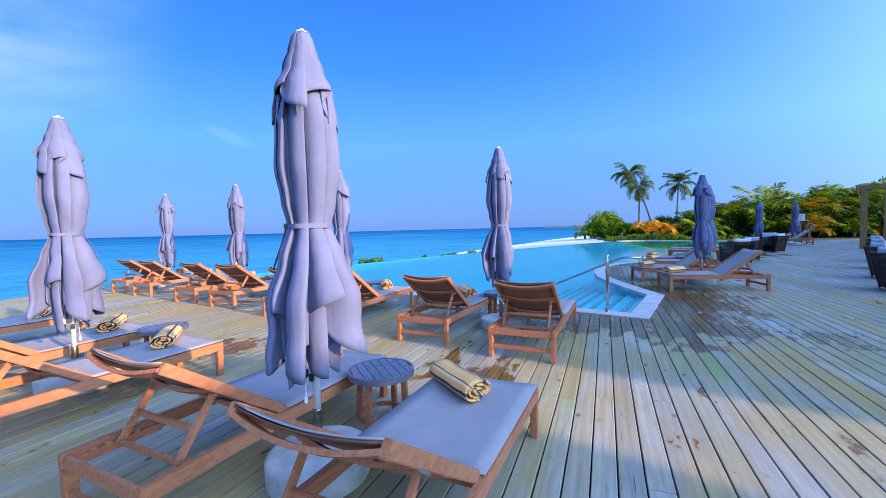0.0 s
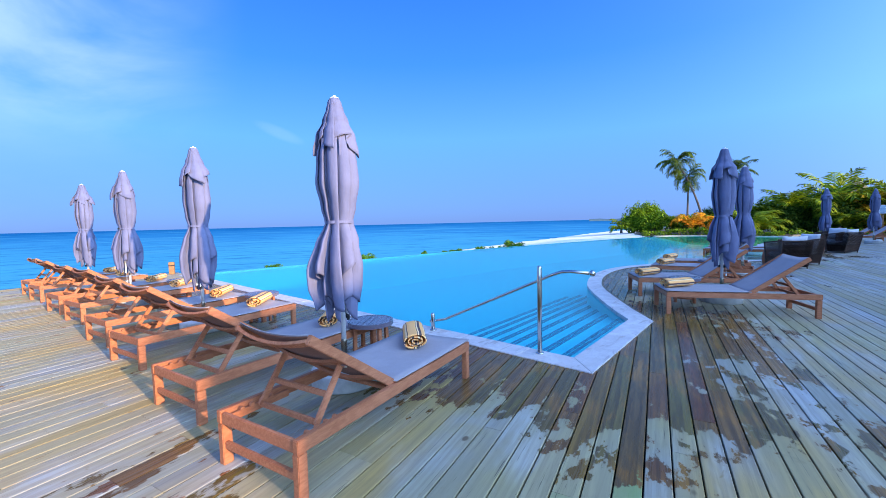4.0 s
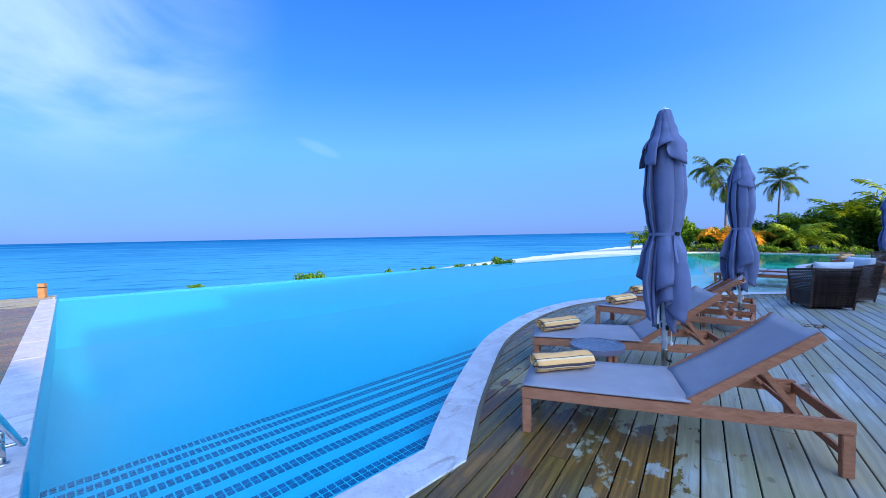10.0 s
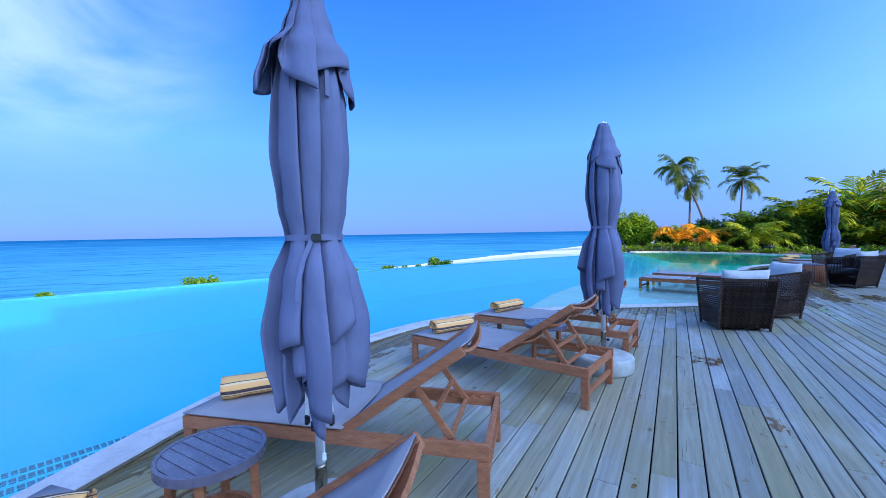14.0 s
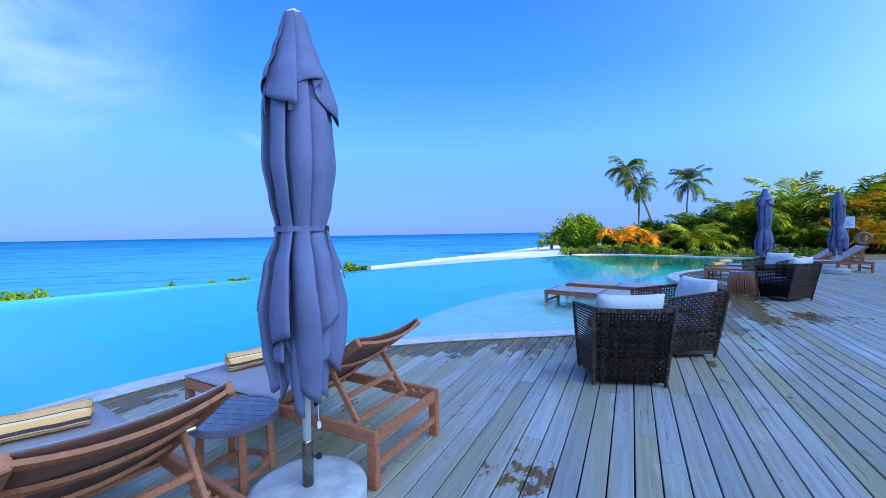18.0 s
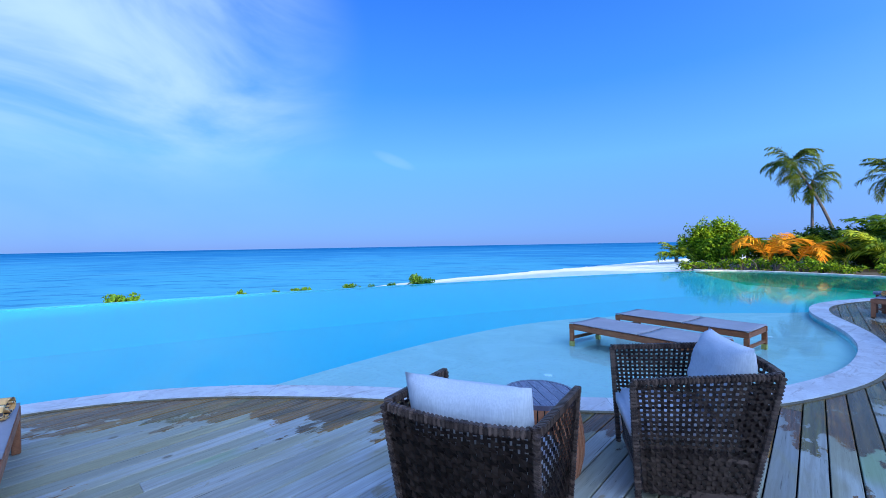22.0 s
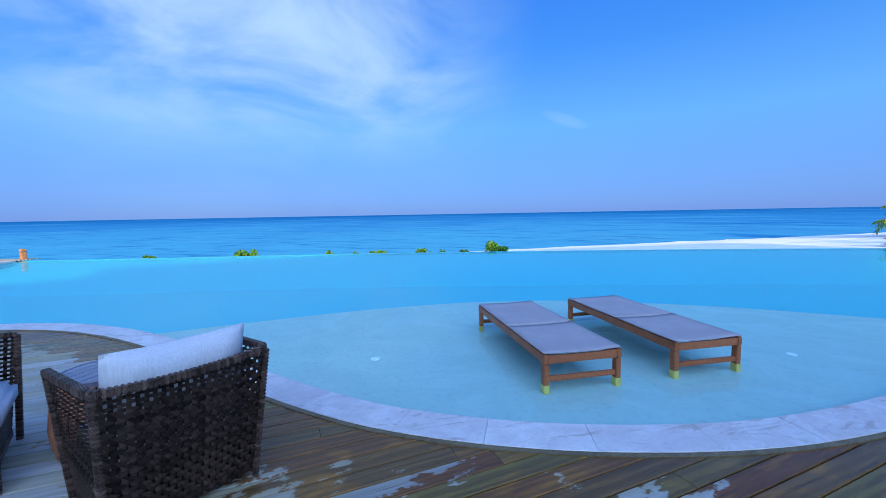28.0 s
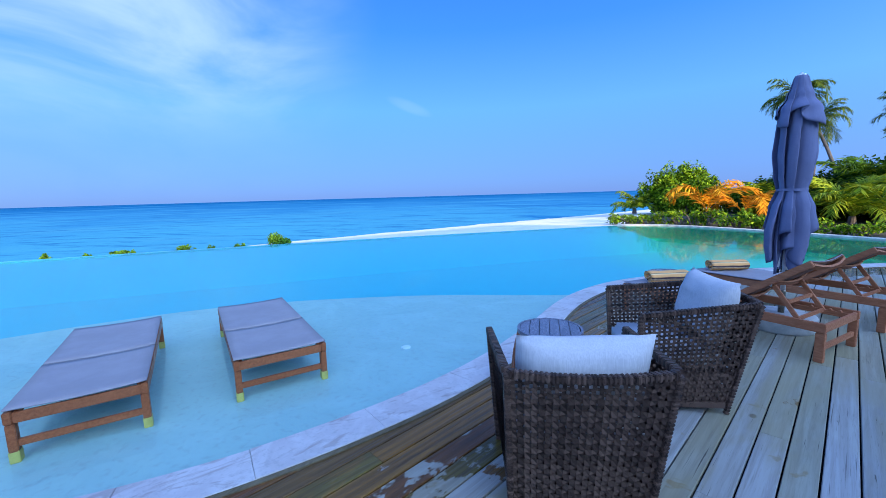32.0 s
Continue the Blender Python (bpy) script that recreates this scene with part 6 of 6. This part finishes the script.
def palm(x, y, z, height, crown, seed, label, name="palm_tree", leaves=16, lean=(0, 0), dry=2, mat=None, lift=(0.2, 1.2), droop=1.5, trunk=0.14):
    rng = random.Random(seed)
    ob = thing(name, label, "palm tree")
    ob.location = (x, y, z)
    pts = [Vector((lean[0] * (i / 8) ** 1.6, lean[1] * (i / 8) ** 1.6, height * i / 8)) for i in range(9)]
    bm = bmesh.new()
    if height > 0.3:
        tube(bm, pts, [trunk * (1.25 - 0.55 * (i / 8) ** 0.6) for i in range(9)], 10)
        for i in range(1, int(height / 0.35)):            # leaf scars
            t = i * 0.35 / height * 8
            k = min(7, int(t))
            p = pts[k].lerp(pts[k + 1], t - k)
            r = trunk * (1.25 - 0.55 * (t / 8) ** 0.6)
            tube(bm, [p, p + Vector((0, 0, 0.03))], r * 1.08, 10)
    else:
        tube(bm, [(0, 0, 0), (0, 0, 0.35)], [trunk, trunk * 0.8], 10)
    part("trunk", bm, M_TRUNK, ob)
    top = pts[-1] if height > 0.3 else Vector((0, 0, 0.3))
    for k in range(leaves):
        bm = bmesh.new()
        f = k / max(1, leaves - 1)
        a = k * 2.39996 + rng.uniform(-0.25, 0.25)
        young = rng.uniform(*lift) if mat else lift[0] + (lift[1] - lift[0]) * (1 - f) + rng.uniform(-0.15, 0.15)
        old = f > 1 - dry / leaves
        frond(bm, top, a, young - (0.5 if old else 0), crown * rng.uniform(0.85, 1.12), droop * rng.uniform(0.7, 1.25), 40, lw=0.024 if height > 5 else 0.027, ll=0.21 if height > 5 else 0.20, seed=seed * 100 + k, hang=0.6 if height > 5 else 0.4)
        leafmat = M_PALM_DRY if old else (mat or (M_PALM if rng.random() < 0.8 else M_PALM_LIME))
        part("frond", bm, leafmat, ob)
    return ob


def shrub(x, y, z, rx, ry, h, seed, label, mat=None, count=1500, size=0.16, name="shrub", stems=7):
    """A bush: branching stems and a crown of many single leaves in uneven clumps."""
    rng = random.Random(seed)
    ob = thing(name, label, "shrub")
    ob.location = (x, y, z)
    bm = bmesh.new()
    clumps = []
    for k in range(stems):
        a = rng.uniform(0, math.tau)
        f = rng.uniform(0.2, 0.85)
        tip = Vector((rx * f * math.cos(a), ry * f * math.sin(a), h * rng.uniform(0.45, 0.95) * (1 - 0.35 * f * f)))
        tube(bm, [(0.1 * math.cos(a), 0.1 * math.sin(a), 0), tip * 0.5 + Vector((0, 0, 0.1 * h)), tip], [0.04, 0.028, 0.012], 5)
        clumps.append((tip, rng.uniform(0.22, 0.42)))
        for j in range(2):
            q = tip + Vector((rng.uniform(-0.3, 0.3) * rx, rng.uniform(-0.3, 0.3) * ry, rng.uniform(-0.45, 0.08) * h))
            clumps.append((q, rng.uniform(0.18, 0.36)))
    tagged(part("stem", bm, M_BARK, ob), kind="stuff")
    bm = bmesh.new()
    for k in range(count):
        c, r = clumps[rng.randrange(len(clumps))]
        d = Vector((rng.gauss(0, 1), rng.gauss(0, 1), rng.gauss(0, 1))).normalized() * r * rng.uniform(0.55, 1.05)
        p = c + Vector((d.x * rx * 0.9, d.y * ry * 0.9, d.z * h * 0.8))
        if p.z < 0.02:
            continue
        n = (d + Vector((rng.uniform(-0.7, 0.7), rng.uniform(-0.7, 0.7), rng.uniform(0, 0.9)))).normalized()
        t = n.cross(Vector((rng.uniform(-1, 1), rng.uniform(-1, 1), 0.3))).normalized()
        b = n.cross(t)
        s = size * rng.uniform(0.6, 1.25)
        v = [bm.verts.new(p + q) for q in (-t * s * 0.5, b * s * 0.24 - n * s * 0.05, t * s * 0.5 - n * s * 0.12, -b * s * 0.24 - n * s * 0.05)]
        bm.faces.new(v)
    part("crown", bm, mat or M_LEAF, ob)
    return ob


# beach creepers just beyond the infinity edge
rng = random.Random(4)
for x, y, w, h in ((-6.6, 19.2, 1.1, 0.14), (-3.5, 22.4, 1.5, 0.30), (-0.75, 24.9, 0.55, 0.17), (0.29, 25.56, 0.5, 0.13), (1.05, 26.3, 1.0, 0.17), (2.47, 27.64, 0.9, 0.20), (3.1, 28.3, 0.4, 0.14), (3.7, 29.1, 0.55, 0.16), (4.42, 30.2, 1.55, 0.38)):
    shrub(x, y, -0.55, w * 0.56, w * 0.40, h + 0.33, int(70 + 10 * x), "low bright green beach shrub behind the overflow edge", M_SUCC, int(1100 * w + 250), 0.13, "beach_shrub", 8)

# timber post by the landward lawn
post = thing("gate_post", "stout brown timber gate post with a crossbar", "post")
for x in (0.0, 0.42):
    bm = bmesh.new()
    box(bm, (0.26, 0.26, 3.1), pose(x * 2, 0, 1.55), 0.01)
    part("upright", bm, M_BOLLARD, post)
bm = bmesh.new()
box(bm, (1.5, 0.3, 0.22), pose(0.42, 0, 3.21), 0.01)
part("crossbar", bm, M_BOLLARD, post)
post.matrix_world = pose(22.6, 21.2, 0, 0, 0, -45)

# the planted end: soil bank, shrubs, young palms, tall palms
bm = bmesh.new()
GARDEN = [(17.6, 39.6), (19.6, 39.2), (21.6, 37.7), (23.8, 35.3), (26.2, 32.6), (27.0, 31.2), (34.2, 31.2), (90, 40), (120, 130), (60, 100), (33, 72), (24, 56), (18.6, 47.5)]
sheet(bm, GARDEN, -0.06)
for (ax, ay), (bx, by) in zip(GARDEN, GARDEN[1:] + GARDEN[:1]):
    bm.faces.new([bm.verts.new(v) for v in ((ax, ay, -0.9), (bx, by, -0.9), (bx, by, -0.06), (ax, ay, -0.06))])
tagged(mesh_ob("garden_bed", bm, M_SOIL), "dark leaf-littered planting ground behind the pool", "ground", kind="structure")

PALM_LABEL = "tall coconut palm with a leaning grey trunk"
palm(38.3, 72.6, -0.4, 11.2, 3.2, 1, PALM_LABEL, mat=M_PALM_TALL, leaves=28, lean=(-4.2, 0.3), dry=0, lift=(-0.8, 1.3), droop=1.8, trunk=0.17)
palm(36.1, 73.3, -0.4, 9.0, 3.2, 2, "straight coconut palm beside the leaning one", mat=M_PALM_TALL, leaves=24, lean=(0.2, 0.2), dry=0, lift=(-0.8, 1.2), droop=1.7, trunk=0.16)
palm(43.9, 74.9, -0.4, 9.3, 3.5, 3, "slim coconut palm with a full green crown", mat=M_PALM_TALL, leaves=26, lean=(0.5, 0.3), dry=0, lift=(-0.5, 1.35), droop=1.4, trunk=0.16)

# seaward clump
for i, (x, y, rx, h) in enumerate(((19.9, 51.7, 1.3, 2.5), (21.2, 52.2, 1.6, 3.4), (22.7, 52.0, 1.5, 3.0), (21.4, 49.8, 1.4, 2.1), (24.8, 50.2, 1.5, 1.9), (26.0, 47.0, 2.0, 2.3), (28.2, 46.0, 2.2, 2.8), (30.5, 44.5, 2.2, 3.0), (26.8, 42.6, 1.6, 2.0), (29.5, 41.0, 1.8, 2.2), (32.5, 39.5, 2.2, 2.6), (35.5, 38.0, 2.4, 3.0), (38.5, 37.5, 2.6, 3.4), (37, 42, 2.8, 4.2), (33.5, 43.5, 2.6, 4.0), (41.5, 39.5, 3.0, 4.4), (44, 44, 3.2, 5.0), (41, 35, 2.4, 3.0), (46, 37, 2.8, 3.8))):
    # from the sixth shrub on, the darker leaf colour stands in for shade
    shrub(x, y, -0.1, rx, rx * 0.9, h, 200 + i, "dense green seaside shrub with leathery leaves", M_LEAF if i < 5 else M_LEAF_SHADED, 6500, 0.25, stems=17)
# low edging along the wall
for i in range(16):
    t = i / 15
    p = offset_line(far_line, -1.3)[min(len(far_line) - 1, int(t * (len(far_line) - 1)))]
    shrub(p.x + 0.3 * math.sin(9 * t), p.y + 0.2, -0.08, 0.9, 0.7, 0.55 + 0.25 * math.sin(5 * t) ** 2, 300 + i, "low spreading ground-cover shrub", M_LEAF, 420, 0.15, "ground_cover", 6)
# dry orange fronds by the clump
palm(21.2, 40.7, -0.1, 0.6, 2.7, 11, "young palm with dry orange fronds", "young_palm", 5, dry=0, mat=M_PALM_DRY, lift=(0.8, 1.3), droop=2.3, trunk=0.12)
palm(22.7, 41.0, -0.1, 0.5, 2.6, 12, "young palm with dry orange fronds", "young_palm", 5, dry=0, mat=M_PALM_DRY, lift=(0.7, 1.2), droop=2.3, trunk=0.12)
# young green and yellowing palms
for i, (x, y, h, c, m) in enumerate(((18.4, 51.0, 0.3, 1.9, M_PALM), (23.0, 50.0, 0.5, 2.2, M_PALM), (26.2, 40.0, 0.4, 2.6, M_PALM_LIME), (24.2, 42.5, 0.4, 2.0, M_PALM), (30.5, 42.0, 1.0, 4.2, M_PALM), (28.4, 43.5, 0.8, 3.4, M_PALM), (33.0, 41.0, 1.5, 4.5, None), (35.2, 39.0, 0.8, 4.0, M_PALM_YELLOW), (37.5, 40.5, 1.8, 4.7, None), (40.0, 39.0, 1.5, 4.4, None), (33.8, 36.6, 0.5, 2.3, M_PALM_YELLOW), (31.5, 38.0, 0.5, 2.2, M_PALM), (43.0, 41.0, 2.0, 4.8, None), (36.8, 35.6, 0.4, 2.0, M_PALM), (46.5, 41.0, 2.0, 4.8, None))):
    palm(x, y, -0.1, h, c, 40 + i, "bushy young palm with arching green fronds" if m is not M_PALM_YELLOW else "bushy young palm with yellowing fronds", "young_palm", 22, dry=1 if m is None else 0, mat=m, lift=(0.55, 1.52), droop=1.6, trunk=0.16)
# thatched roof far behind the palms
hut = thing("thatched_hut", "far hut with a dark pointed thatched roof", "building")
bm = bmesh.new()
lathe(bm, [(3.2, 3.2), (2.2, 4.6), (1.1, 6.2), (0.1, 7.6)], 16)
part("roof", bm, M_THATCH, hut)
bm = bmesh.new()
lathe(bm, [(2.5, -0.2), (2.5, 3.2)], 16)
part("wall", bm, M_WALL, hut)
hut.location = (48.6, 58, -1.4)

# distant headland on the horizon
bm = bmesh.new()
for k in range(24):
    a0, a1 = radians(14 + 1.3 * k), radians(14 + 1.3 * (k + 1))
    h0, h1 = (2.2 + 1.6 * noise.noise((k * 0.7, 0, 0))), (2.2 + 1.6 * noise.noise(((k + 1) * 0.7, 0, 0)))
    d = 620
    bm.faces.new([bm.verts.new(v) for v in ((d * math.sin(a0), d * math.cos(a0), -1.2), (d * math.sin(a1), d * math.cos(a1), -1.2), (d * math.sin(a1), d * math.cos(a1), h1), (d * math.sin(a0), d * math.cos(a0), h0))])
tagged(mesh_ob("backdrop", bm, M_HEAD), "low wooded headland far across the water", "headland", kind="structure")

# ---- sign, lifebuoy and bollards ----
sign = thing("pool_rules_sign", "pale notice board on a timber post", "sign")
bm = bmesh.new()
box(bm, (0.10, 0.10, 2.1), pose(0, 0, 1.05), 0.008)
part("post", bm, M_BOLLARD, sign)
bm = bmesh.new()
box(bm, (0.46, 0.04, 0.52), pose(0, -0.07, 1.78), 0.006)
panel = part("panel", bm, M_SIGN, sign)
bm = bmesh.new()
for k in range(9):
    box(bm, (0.36 - 0.08 * (k % 3), 0.003, 0.016), pose(-0.02 * (k % 3), -0.093, 1.98 - 0.05 * k))
part("lettering", bm, M_INK, panel, "lines of small unreadable print")
sign.matrix_world = pose(27.3, 30.2, 0, 0, 0, -30)
buoy = thing("lifebuoy", "orange lifebuoy hung on a timber post", "lifebuoy")
bm = bmesh.new()
ring = [(0.23 * math.cos(k * math.tau / 32), -0.10, 1.05 + 0.23 * math.sin(k * math.tau / 32)) for k in range(33)]
tube(bm, ring, 0.065, 12, False)
part("ring", bm, M_ORANGE, buoy, smooth=True)
bm = bmesh.new()
box(bm, (0.12, 0.12, 1.5), pose(0, 0.03, 0.75), 0.008)
part("post", bm, M_BOLLARD, buoy)
buoy.matrix_world = pose(27.7, 29.9, 0, 0, 0, -30)

bollard = thing("bollard", "short brown timber bollard at the deck's edge", "bollard", "bollards along the seaward edge")
bm = bmesh.new()
box(bm, (0.16, 0.16, 0.42), pose(0, 0, 0.21), 0.012)
part("bollard_post", bm, M_BOLLARD, bollard)
bm = bmesh.new()
box(bm, (0.17, 0.17, 0.03), pose(0, 0, 0.30), 0.004)
part("band", bm, M_DARK, bollard)
bollard.matrix_world = pose(-10.6, 11.5, 0, 0, 0, 30)
copy_thing(bollard, pose(-8.15, 15.25, 0, 0, 0, 30))
